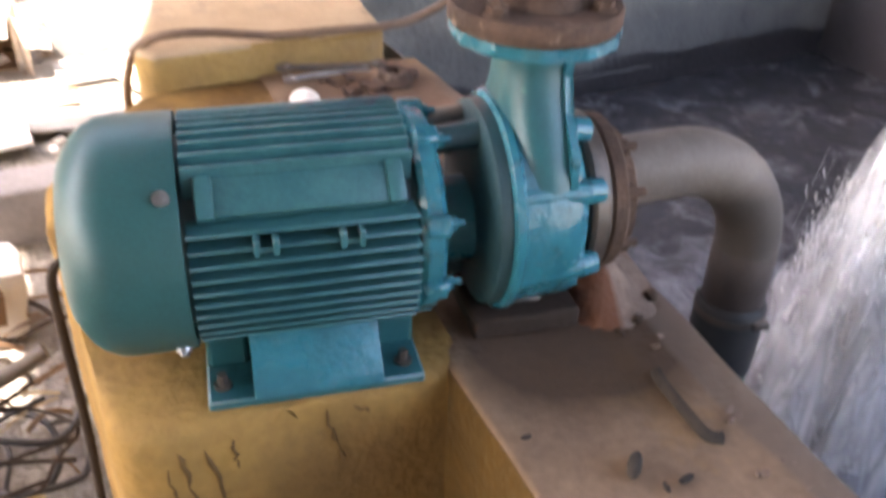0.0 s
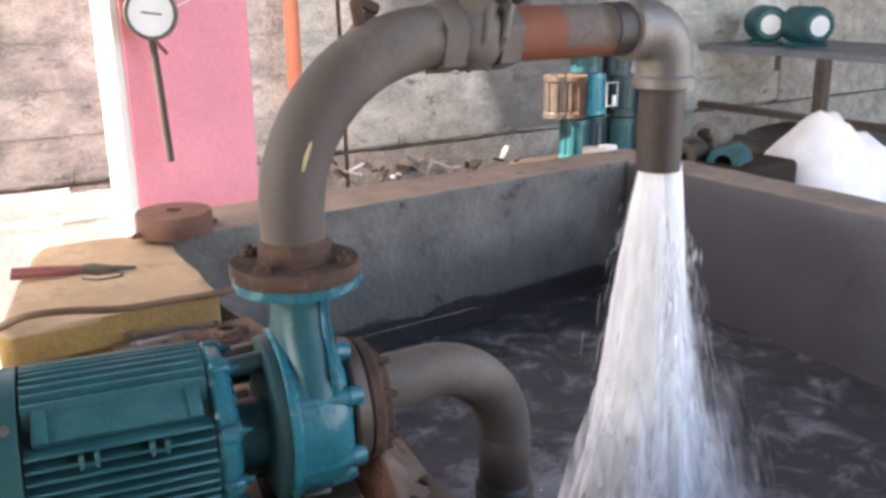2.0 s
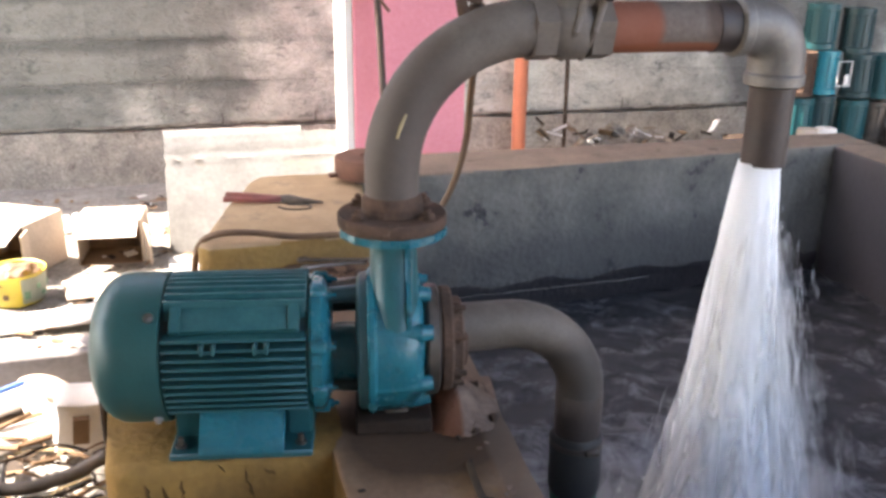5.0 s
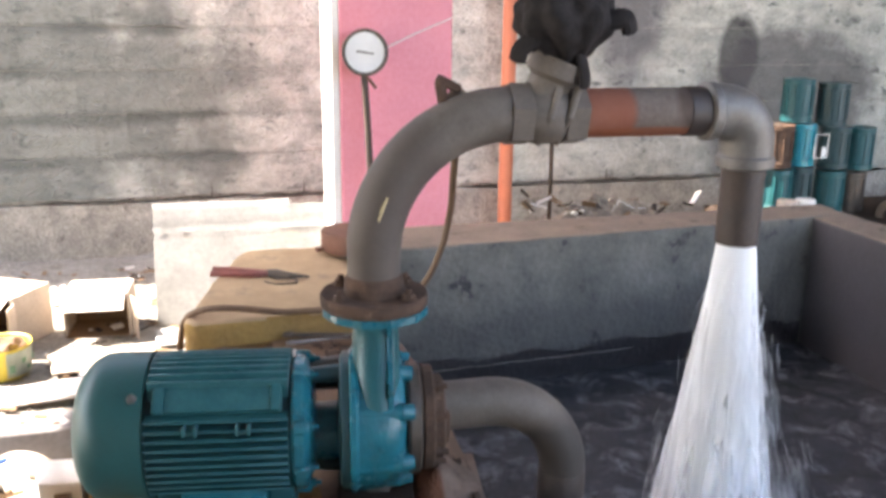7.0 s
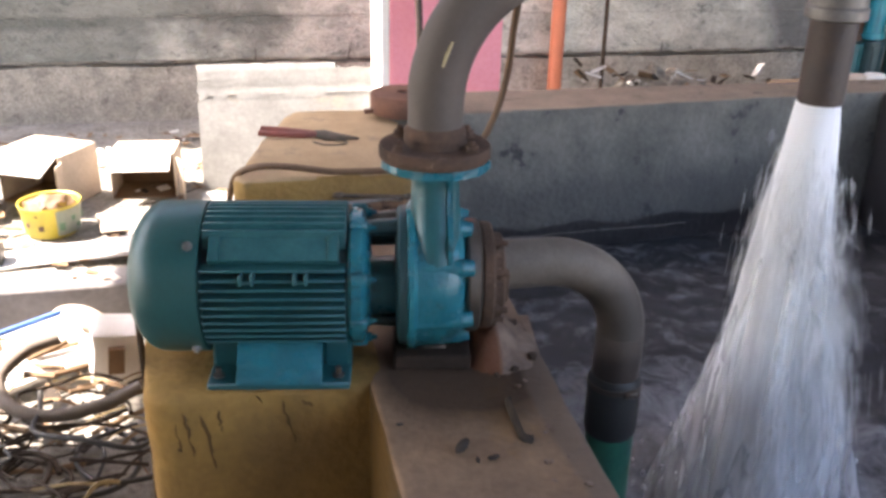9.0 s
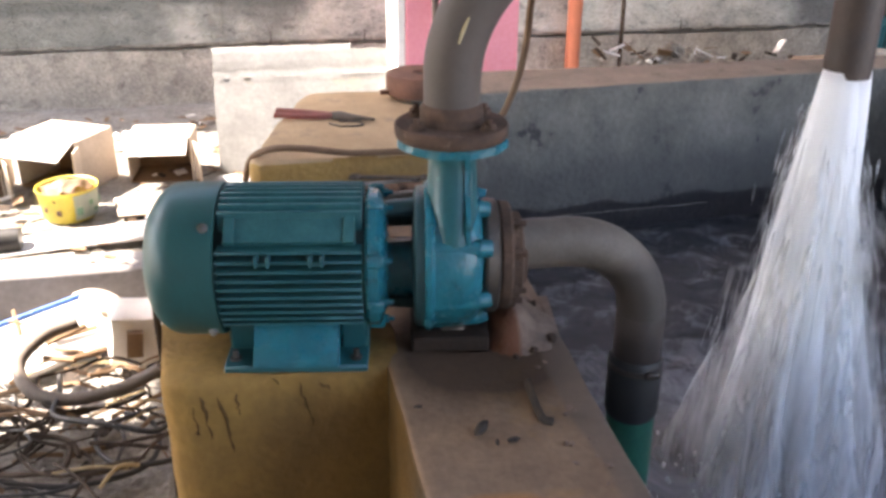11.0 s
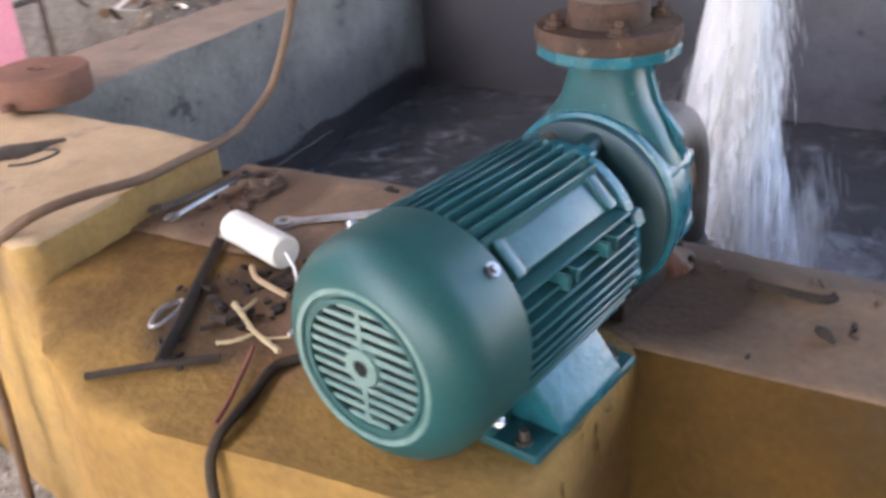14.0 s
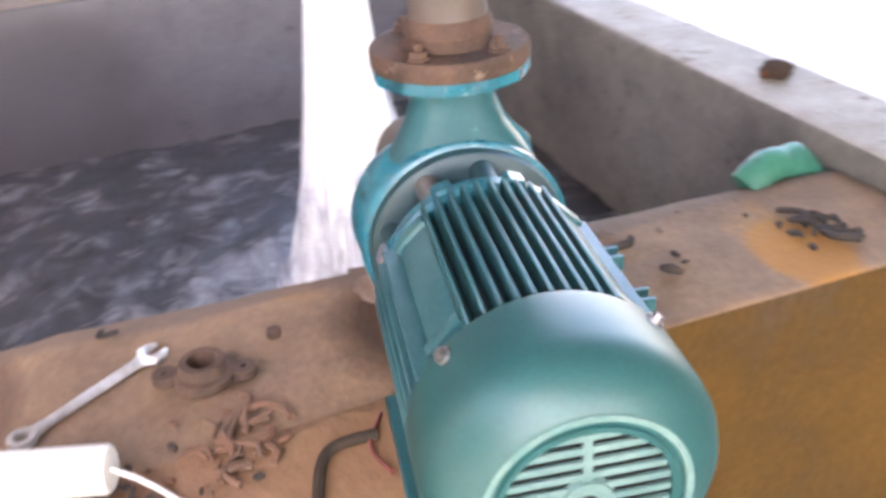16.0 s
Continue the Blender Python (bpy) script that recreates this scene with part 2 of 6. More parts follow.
def stain(m, centre, radii, colour, amount=0.8, wobble=0.5, turn=9.5, soft=0.3):
    """A patch of its own tone and shape, for stains and painted shade: an ellipsoid with a ragged edge."""
    n, l = m.node_tree.nodes, m.node_tree.links
    b = n["Principled BSDF"]
    old = b.inputs["Base Color"].links[0].from_socket
    geo, mp, ln, z = n.new("ShaderNodeNewGeometry"), n.new("ShaderNodeMapping"), n.new("ShaderNodeVectorMath"), n.new("ShaderNodeTexNoise")
    mp.vector_type = "TEXTURE"
    mp.inputs["Location"].default_value, mp.inputs["Rotation"].default_value, mp.inputs["Scale"].default_value = centre, (0, 0, radians(turn)), radii
    ln.operation = "LENGTH"
    z.inputs["Scale"].default_value, z.inputs["Detail"].default_value = 4.0, 6
    l.new(geo.outputs["Position"], mp.inputs[0])
    l.new(mp.outputs[0], ln.inputs[0])
    l.new(geo.outputs["Position"], z.inputs[0])
    k, r, mix = n.new("ShaderNodeMath"), n.new("ShaderNodeMapRange"), n.new("ShaderNodeMix")
    k.operation = "MULTIPLY_ADD"
    l.new(z.outputs[0], k.inputs[0])
    k.inputs[1].default_value = wobble
    l.new(ln.outputs["Value"], k.inputs[2])
    r.inputs[1].default_value, r.inputs[2].default_value, r.inputs[3].default_value, r.inputs[4].default_value = 1.1 - soft / 2 + wobble / 2, 1.1 + soft / 2 + wobble / 2, amount, 0.0
    l.new(k.outputs[0], r.inputs[0])
    mix.data_type = "RGBA"
    l.new(r.outputs[0], mix.inputs[0])
    l.new(old, mix.inputs[6])
    mix.inputs[7].default_value = (*colour, 1)
    l.new(mix.outputs[2], b.inputs["Base Color"])


stain(WALL, S(-1.7, 3.55, 1.0), (2.0, 0.9, 0.72), (0.13, 0.142, 0.133), 0.72, 1.3, soft=0.4)
# level dark bands just under the course lines
for bu, bz, bw, br in ((-1.0, 0.67, 0.5, 0.03), (0.0, 0.69, 0.35, 0.025), (-0.6, 0.90, 0.6, 0.035), (0.2, 0.92, 0.3, 0.02), (-0.9, 1.14, 0.5, 0.03), (-0.2, 1.38, 0.5, 0.025)):
    stain(WALL, S(bu, 3.55, bz), (bw, 0.9, br), (0.08, 0.086, 0.082), 0.5, 2.2, soft=1.2)
# darker patches on the wall's right: an oval, a smear, broad areas
stain(WALL, S(3.5, 3.55, 1.22), (0.13, 0.5, 0.24), (0.06, 0.058, 0.06), 0.8, 0.3)
stain(WALL, S(2.72, 3.55, 1.65), (0.22, 0.5, 0.55), (0.12, 0.115, 0.13), 0.75, 0.9, soft=0.5)
stain(WALL, S(3.0, 3.55, 1.95), (0.9, 0.5, 0.3), (0.2, 0.19, 0.205), 0.7, 1.2, soft=0.6)
stain(WALL, S(3.9, 3.55, 0.85), (0.6, 0.5, 0.5), (0.1, 0.095, 0.1), 0.75, 0.7)
stain(TANK, S(1.5, 1.42, 0.22), (1.3, 0.3, 0.2), (0.06, 0.055, 0.055), 0.5, 0.9, soft=0.6)
# darker oval at the north end of the east wall
stain(TANK_WET_SHADE, S(2.57, 1.15, 0.35), (0.3, 0.85, 0.5), (0.045, 0.04, 0.043), 0.75, 0.4)
# lower part of the discharge bend darker and browner
stain(PIPE, (0.45, 0.0, 1.12), (0.12, 0.2, 0.22), (0.075, 0.056, 0.046), 0.7, 0.5, 0)
stain(PIPE, (0.755, 0.03, 0.61), (0.13, 0.15, 0.13), (0.035, 0.027, 0.023), 0.8, 0.4, 0)
stain(RUN_PIPE, (0.845, 0.05, 1.35), (0.045, 0.2, 0.08), (0.25, 0.075, 0.04), 0.75, 0.5, 7)
stain(RUN_PIPE, (0.94, 0.06, 1.305), (0.16, 0.2, 0.016), (0.22, 0.07, 0.035), 0.8, 0.5, 7)
stain(RUN_PIPE, (1.03, 0.07, 1.37), (0.05, 0.2, 0.06), (0.065, 0.042, 0.034), 0.7, 0.6, 7)
stain(MORTAR_PALE, (0.515, -0.07, 0.625), (0.03, 0.12, 0.075), (0.11, 0.035, 0.014), 0.8, 0.7, 0)


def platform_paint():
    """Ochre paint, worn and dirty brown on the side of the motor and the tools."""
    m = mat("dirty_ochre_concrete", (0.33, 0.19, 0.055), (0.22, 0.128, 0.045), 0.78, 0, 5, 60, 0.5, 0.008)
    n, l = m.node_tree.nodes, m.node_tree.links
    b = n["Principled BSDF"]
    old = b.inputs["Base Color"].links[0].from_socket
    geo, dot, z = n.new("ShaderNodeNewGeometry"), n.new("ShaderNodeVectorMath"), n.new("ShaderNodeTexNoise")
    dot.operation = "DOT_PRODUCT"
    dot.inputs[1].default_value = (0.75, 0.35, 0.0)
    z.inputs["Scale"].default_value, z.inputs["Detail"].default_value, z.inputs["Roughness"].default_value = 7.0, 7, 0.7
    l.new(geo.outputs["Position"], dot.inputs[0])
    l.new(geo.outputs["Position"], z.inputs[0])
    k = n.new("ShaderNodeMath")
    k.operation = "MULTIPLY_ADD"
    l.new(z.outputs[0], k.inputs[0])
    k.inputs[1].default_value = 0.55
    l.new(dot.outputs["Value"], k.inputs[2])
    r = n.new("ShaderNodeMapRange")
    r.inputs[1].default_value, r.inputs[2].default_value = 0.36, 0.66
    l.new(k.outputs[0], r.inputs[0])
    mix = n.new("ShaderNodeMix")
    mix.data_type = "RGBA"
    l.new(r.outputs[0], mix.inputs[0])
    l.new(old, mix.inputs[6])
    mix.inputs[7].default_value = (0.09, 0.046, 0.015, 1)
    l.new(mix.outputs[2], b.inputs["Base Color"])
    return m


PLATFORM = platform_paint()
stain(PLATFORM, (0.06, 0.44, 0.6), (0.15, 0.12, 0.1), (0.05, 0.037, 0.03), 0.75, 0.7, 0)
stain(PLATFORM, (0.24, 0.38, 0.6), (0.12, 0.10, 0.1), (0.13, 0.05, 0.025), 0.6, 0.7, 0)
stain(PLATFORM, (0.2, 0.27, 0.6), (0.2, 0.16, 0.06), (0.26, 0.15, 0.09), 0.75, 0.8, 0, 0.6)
# shade of the recess beside the ledge, painted with dirt onto the front
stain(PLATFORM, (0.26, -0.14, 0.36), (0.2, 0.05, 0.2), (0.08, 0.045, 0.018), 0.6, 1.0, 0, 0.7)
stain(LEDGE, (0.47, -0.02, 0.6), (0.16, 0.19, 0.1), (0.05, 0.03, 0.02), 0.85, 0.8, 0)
stain(LEDGE, (0.455, -0.56, 0.6), (0.10, 0.07, 0.1), (0.36, 0.16, 0.035), 0.7, 1.0, 0)
stain(LEDGE, (0.36, 0.72, 0.6), (0.16, 0.09, 0.1), (0.10, 0.06, 0.04), 0.7, 0.7, 0)
stain(LEDGE, (0.62, 0.25, 0.6), (0.05, 0.5, 0.1), (0.12, 0.09, 0.075), 0.6, 0.7, 9.5)
stain(LEDGE, (0.66, -0.35, 0.6), (0.035, 0.5, 0.1), (0.13, 0.1, 0.08), 0.6, 0.8, 9.5)


def water_materials():
    m = bpy.data.materials.new("dark_rippled_water")
    m.use_nodes = True
    n, l = m.node_tree.nodes, m.node_tree.links
    b = n["Principled BSDF"]
    geo = n.new("ShaderNodeNewGeometry")
    a = n.new("ShaderNodeTexNoise")
    a.inputs["Scale"].default_value, a.inputs["Detail"].default_value, a.inputs["Roughness"].default_value, a.inputs["Distortion"].default_value = 7.0, 10, 0.78, 0.6
    l.new(geo.outputs["Position"], a.inputs[0])
    # foam is thicker round the place where the jet strikes
    d = n.new("ShaderNodeVectorMath")
    d.operation = "DISTANCE"
    d.inputs[1].default_value = (1.12, 0.07, 0.12)
    l.new(geo.outputs["Position"], d.inputs[0])
    mr = n.new("ShaderNodeMapRange")
    mr.inputs[1].default_value, mr.inputs[2].default_value, mr.inputs[3].default_value, mr.inputs[4].default_value = 0.12, 0.75, 0.34, 0.0
    l.new(d.outputs["Value"], mr.inputs[0])
    add = n.new("ShaderNodeMath")
    l.new(a.outputs[0], add.inputs[0])
    l.new(mr.outputs[0], add.inputs[1])
    r = n.new("ShaderNodeMapRange")
    r.inputs[1].default_value, r.inputs[2].default_value = 0.5, 0.95
    l.new(add.outputs[0], r.inputs[0])
    mix = n.new("ShaderNodeMix")
    mix.data_type = "RGBA"
    l.new(r.outputs[0], mix.inputs[0])
    mix.inputs[6].default_value, mix.inputs[7].default_value = (0.045, 0.045, 0.05, 1), (0.4, 0.4, 0.42, 1)
    l.new(mix.outputs[2], b.inputs["Base Color"])
    b.inputs["Roughness"].default_value = 0.18
    bp = n.new("ShaderNodeBump")
    bp.inputs["Strength"].default_value, bp.inputs["Distance"].default_value = 0.5, 0.02
    l.new(a.outputs[0], bp.inputs["Height"])
    l.new(bp.outputs[0], b.inputs["Normal"])
    return m


def foam(name, clear_low, clear_high):
    """White water: scattering, a little light passing, clear in streaks."""
    f = bpy.data.materials.new(name)
    f.use_nodes = True
    n, l = f.node_tree.nodes, f.node_tree.links
    b = n["Principled BSDF"]
    b.inputs["Base Color"].default_value = (0.99, 0.99, 0.99, 1)
    b.inputs["Roughness"].default_value = 0.8
    b.inputs["Specular IOR Level"].default_value = 0.2
    tc, mp, z = n.new("ShaderNodeTexCoord"), n.new("ShaderNodeMapping"), n.new("ShaderNodeTexNoise")
    mp.inputs["Scale"].default_value = (30, 30, 3.5)
    z.inputs["Scale"].default_value, z.inputs["Detail"].default_value = 1.0, 5
    l.new(tc.outputs["Object"], mp.inputs[0])
    l.new(mp.outputs[0], z.inputs[0])
    tr, tl, mx, mx2 = n.new("ShaderNodeBsdfTransparent"), n.new("ShaderNodeBsdfTranslucent"), n.new("ShaderNodeMixShader"), n.new("ShaderNodeMixShader")
    tl.inputs[0].default_value = (0.99, 0.99, 0.99, 1)
    rr = n.new("ShaderNodeMapRange")
    rr.inputs[1].default_value, rr.inputs[2].default_value, rr.inputs[3].default_value, rr.inputs[4].default_value = 0.35, 0.65, clear_high, clear_low
    l.new(z.outputs[0], rr.inputs[0])
    mx.inputs[0].default_value = 0.5
    l.new(b.outputs[0], mx.inputs[1])
    l.new(tl.outputs[0], mx.inputs[2])
    l.new(rr.outputs[0], mx2.inputs[0])
    l.new(mx.outputs[0], mx2.inputs[1])
    l.new(tr.outputs[0], mx2.inputs[2])
    l.new(mx2.outputs[0], n["Material Output"].inputs[0])
    return f


WATER = water_materials()
FOAM = foam("white_falling_water", 0.0, 0.06)
MIST = foam("white_water_mist", 0.05, 0.38)
HAZE = foam("thin_water_mist", 0.45, 0.97)


# ---- mesh helpers ----
def thing(name, label, category, group="", kind="", at=(0, 0, 0)):
    ob = new(name)
    ob.empty_display_size = 0.05
    ob.matrix_basis = at.copy() if isinstance(at, Matrix) else Matrix.Translation(at)
    return tagged(ob, label, category, group, kind)


def finish(name, bm, material, sharp=38):
    bmesh.ops.recalc_face_normals(bm, faces=bm.faces)
    me = bpy.data.meshes.new(name)
    bm.to_mesh(me)
    bm.free()
    me.shade_smooth()
    me.set_sharp_from_angle(angle=radians(sharp))
    for m in material if isinstance(material, (list, tuple)) else [material]:
        me.materials.append(m)
    return me


def part(name, bm, material, parent, label="", local=False, sharp=38):
    """One mesh under a thing or a part; its points are in the world unless local."""
    root = parent
    while root.parent:
        root = root.parent
    if not local:
        bm.transform(root.matrix_basis.inverted())
    ob = new(name, finish(name, bm, material, sharp))
    ob.parent = parent
    return tagged(ob, label)


def solid(name, bm, material, label, category, group="", kind="", at=None, sharp=38):
    """A thing that is a single mesh; its points are in the world, its origin at the place given."""
    at = Matrix.Translation(at) if at is not None and not isinstance(at, Matrix) else (at or Matrix())
    bm.transform(at.inverted())
    ob = new(name, finish(name, bm, material, sharp))
    ob.matrix_basis = at
    return tagged(ob, label, category, group, kind)


def box(bm, size, m=None, bevel=0.0, seg=1):
    r = bmesh.ops.create_cube(bm, size=1.0, matrix=Matrix.Diagonal((*size, 1)))
    vs = r["verts"]
    if bevel:
        es = list({e for v in vs for e in v.link_edges})
        g = bmesh.ops.bevel(bm, geom=es, offset=bevel, segments=seg, affect="EDGES", profile=0.6)
        vs = list({v for f in g["faces"] for v in f.verts} | {v for v in vs if v.is_valid})
    if m is not None:
        bmesh.ops.transform(bm, matrix=m if isinstance(m, Matrix) else Matrix.Translation(m), verts=vs)
    return vs


def frames(pts):
    pts = [Vector(p) for p in pts]
    tans = [(pts[min(i + 1, len(pts) - 1)] - pts[max(i - 1, 0)]).normalized() for i in range(len(pts))]
    n = tans[0].orthogonal().normalized()
    out = []
    for p, t in zip(pts, tans):
        n = (n - t * n.dot(t)).normalized()
        out.append((p, n, t.cross(n)))
    return out


def tube(bm, pts, r, n=16, caps=True, flat=1.0):
    rs = r if isinstance(r, (list, tuple)) else [r] * len(pts)
    rings = []
    for (p, a, b), rad in zip(frames(pts), rs):
        rings.append([bm.verts.new(p + (a * math.cos(2 * math.pi * k / n) + b * flat * math.sin(2 * math.pi * k / n)) * rad) for k in range(n)])
    for q, w in zip(rings, rings[1:]):
        for k in range(n):
            bm.faces.new((q[k], q[(k + 1) % n], w[(k + 1) % n], w[k]))
    if caps:
        bm.faces.new(list(reversed(rings[0])))
        bm.faces.new(rings[-1])
    return [v for q in rings for v in q]


def cyl(bm, p0, p1, r0, r1=None, n=20):
    return tube(bm, [p0, p1], [r0, r0 if r1 is None else r1], n)


def spline(pts, k=8):
    pts = [Vector(p) for p in pts]
    q = [pts[0]] + pts + [pts[-1]]
    out = []
    for i in range(1, len(q) - 2):
        a, b, c, d = q[i - 1:i + 3]
        for j in range(k):
            t = j / k
            out.append(0.5 * (2 * b + (c - a) * t + (2 * a - 5 * b + 4 * c - d) * t * t + (3 * b - a - 3 * c + d) * t ** 3))
    return out + [pts[-1]]


def arc(c, e1, e2, r, a0, a1, k=14):
    c, e1, e2 = Vector(c), Vector(e1), Vector(e2)
    return [c + (e1 * math.cos(radians(a0 + (a1 - a0) * i / k)) + e2 * math.sin(radians(a0 + (a1 - a0) * i / k))) * r for i in range(k + 1)]


def lathe(bm, prof, m=None, n=48, closed=False):
    """Turns (x, r) pairs round the x axis."""
    rings = []
    for x, r in prof:
        rings.append([bm.verts.new((x, r * math.cos(2 * math.pi * k / n), r * math.sin(2 * math.pi * k / n))) for k in range(n)] if r > 1e-5 else [bm.verts.new((x, 0, 0))])
    pairs = list(zip(rings, rings[1:])) + ([(rings[-1], rings[0])] if closed else [])
    for q, w in pairs:
        for k in range(n):
            a, b, c, d = q[k % len(q)], q[(k + 1) % len(q)], w[(k + 1) % len(w)], w[k % len(w)]
            f = []
            for v in (a, b, c, d):
                if v not in f:
                    f.append(v)
            if len(f) > 2:
                bm.faces.new(f)
    vs = [v for q in rings for v in q]
    if m is not None:
        bmesh.ops.transform(bm, matrix=m, verts=vs)
    return vs


def prism(bm, poly, z0, z1, m=None, bevel=0.0, seg=2):
    lo = [bm.verts.new((x, y, z0)) for x, y in poly]
    hi = [bm.verts.new((x, y, z1)) for x, y in poly]
    k = len(poly)
    fs = [bm.faces.new(list(reversed(lo))), bm.faces.new(hi)] + [bm.faces.new((lo[i], lo[(i + 1) % k], hi[(i + 1) % k], hi[i])) for i in range(k)]
    vs = lo + hi
    if bevel:
        es = list({e for v in vs for e in v.link_edges})
        g = bmesh.ops.bevel(bm, geom=es, offset=bevel, segments=seg, affect="EDGES", profile=0.55)
        vs = list({v for f in g["faces"] for v in f.verts} | {v for v in vs if v.is_valid})
    if m is not None:
        bmesh.ops.transform(bm, matrix=m, verts=vs)
    return vs


def roughen(bm, amp, scale, cuts_len=0.06, rounds=4, vert=1.0):
    bmesh.ops.triangulate(bm, faces=[f for f in bm.faces if len(f.verts) > 4])
    for _ in range(rounds):
        es = [e for e in bm.edges if e.calc_length() > cuts_len]
        if not es or len(bm.faces) > 9000:
            break
        bmesh.ops.subdivide_edges(bm, edges=es, cuts=1, use_grid_fill=True)
    bmesh.ops.triangulate(bm, faces=[f for f in bm.faces if len(f.verts) > 4])
    bm.normal_update()
    for v in bm.verts:
        d = noise.noise(v.co * scale) + 0.5 * noise.noise(v.co * scale * 3.1)
        v.co += v.normal * d * amp * vert


def hexnut(bm, p, axis, r, h):
    a = Vector(axis).normalized()
    cyl(bm, Vector(p), Vector(p) + a * h, r, r, 6)


def bolt(bm, p, axis, r, h):
    a = Vector(axis).normalized()
    cyl(bm, Vector(p), Vector(p) + a * h, r, r, 6)
    cyl(bm, Vector(p) + a * h, Vector(p) + a * (h * 2.2), r * 0.5, r * 0.45, 8)


def block_mesh(w, h, seed):
    """One wall block, uneven in front with worn arrises, 3 cm deep."""
    bm = bmesh.new()
    nx, nz = 5, 3
    g = []
    for i in range(nx):
        col = []
        for j in range(nz):
            edge = i in (0, nx - 1) or j in (0, nz - 1)
            q = Vector((i * 0.9, j * 1.1, seed * 7.3))
            y = 0.004 * noise.noise(q) + (0.004 if edge else 0.0)
            jit = 0.004 * noise.noise(q * 3)
            col.append(bm.verts.new((w * (i / (nx - 1) - 0.5), y, h * (j / (nz - 1) - 0.5) + jit)))
        g.append(col)
    for i in range(nx - 1):
        for j in range(nz - 1):
            bm.faces.new((g[i][j], g[i + 1][j], g[i + 1][j + 1], g[i][j + 1]))
    rim = [e for e in bm.edges if e.is_boundary]
    r = bmesh.ops.extrude_edge_only(bm, edges=rim)
    for v in r["geom"]:
        if isinstance(v, bmesh.types.BMVert):
            v.co.y = 0.03
    return finish("block", bm, WALL, 50)


# ---- structure ----
def structure():
    # ground, one sheet to the horizon, uneven near the tank
    bm = bmesh.new()
    xs = [-600, -60, -12, -6] + [-4 + 0.16 * i for i in range(57)] + [6, 8, 14, 60, 600]
    ys = [-600, -60, -12, -6] + [-3 + 0.16 * i for i in range(45)] + [6, 14, 60, 600]
    grid = [[bm.verts.new((x, y, 0.02 * noise.noise(Vector((x, y, 0)) * 1.7) + 0.012 * noise.noise(Vector((x, y, 3)) * 6) if abs(x) < 8 and abs(y) < 8 else 0)) for y in ys] for x in xs]
    for a, b in zip(grid, grid[1:]):
        for k in range(len(ys) - 1):
            bm.faces.new((a[k], b[k], b[k + 1], a[k + 1]))
    solid("ground", bm, GROUND, "pale dusty yard ground littered with scraps", "ground", kind="structure")

    bm = bmesh.new()
    box(bm, (5.4, 2.4, 0.4), (-2.45, 2.55, -0.06), bevel=0.02, seg=2)
    roughen(bm, 0.012, 3, 0.12, 6)
    bm.transform(SITE)
    solid("pavement", bm, GROUND, "raised dusty cement pavement with a kerb edge", "pavement", kind="structure")

    # smooth kerb along the front of the pavement
    bm = bmesh.new()
    box(bm, (5.3, 0.15, 0.42), (-2.42, 1.40, -0.052), bevel=0.014, seg=2)
    roughen(bm, 0.005, 2.5, 0.1, 6)
    bm.transform(SITE)
    solid("kerb", bm, KERB, "smooth lilac-grey cement kerb of the pavement", "kerb", kind="structure", sharp=60)

    # tank walls: north, east and south
    def capped(bm, z, depth=0.02):
        bm.normal_update()
        for f in bm.faces:
            f.material_index = 1 if f.calc_center_median().z > z - depth and abs(f.normal.z) > 0.45 else 0

    def tank_wall(name, poly, z, label, cut=0.07, plaster=None, top=None):
        bm = bmesh.new()
        prism(bm, poly, -0.3, z, bevel=0.014)
        roughen(bm, 0.005, 7, cut, 6)
        capped(bm, z)
        bm.transform(SITE)
        solid(name, bm, [plaster or TANK, top or TANK_TOP], label, "wall", kind="structure", sharp=60)

    tank_wall("wall_north", [(0.575, 1.372), (1.2, 1.39), (2.57, 1.478), (2.78, 1.478), (2.78, 1.70), (0.62, 1.70), (0.565, 1.55)], 0.69, "grey plastered tank wall with brown coping")
    tank_wall("wall_east", [(2.57, -1.1), (2.78, -1.1), (2.78, 1.475), (2.57, 1.475)], 0.69, "shaded wet plastered tank wall with brown coping", 0.09, TANK_WET_SHADE)
    tank_wall("wall_south", [(0.3, -1.1), (2.567, -1.1), (2.567, -0.89), (0.3, -0.89)], 0.655, "grey plastered tank wall with pale coping", 0.09, None, SOUTH_TOP)

    # west wall of the tank, which carries the pump
    w = thing("wall_west", "low brown concrete tank wall under the pump", "wall", kind="structure")
    bm = bmesh.new()
    prism(bm, [(0.272, -0.886), (0.592, -0.886), (0.612, -0.2), (0.648, 0.5), (0.64, 0.83), (0.275, 0.83)], -0.3, 0.6, bevel=0.012)
    roughen(bm, 0.004, 8, 0.05, 6)
    capped(bm, 0.6)
    bm.transform(SITE)
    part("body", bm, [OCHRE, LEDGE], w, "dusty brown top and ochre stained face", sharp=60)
    # inner face of that wall, wet
    bm = bmesh.new()
    prism(bm, [(0.60, -0.886), (0.612, -0.2), (0.648, 0.5), (0.64, 0.83), (0.60, 1.37), (0.606, 1.37), (0.646, 0.83), (0.654, 0.5), (0.618, -0.2), (0.606, -0.886)], -0.3, 0.57)
    bm.transform(SITE)
    part("inner_plaster", bm, TANK, w, "dark wet plaster")

    # the motor's platform with the raised block behind it
    p = thing("pump_platform", "ochre painted concrete platform stained with dirt", "platform", kind="structure")
    bm = bmesh.new()
    poly = [(0.35, -0.121), (0.10, -0.150), (-0.062, -0.174), (-0.105, -0.15), (-0.12, -0.06), (-0.162, 0.12), (-0.212, 0.30), (-0.235, 0.45), (-0.19, 0.60), (-0.10, 0.795), (0.16, 0.86), (0.22, 0.4)]
    prism(bm, poly, -0.1, 0.6015, bevel=0.024, seg=3)
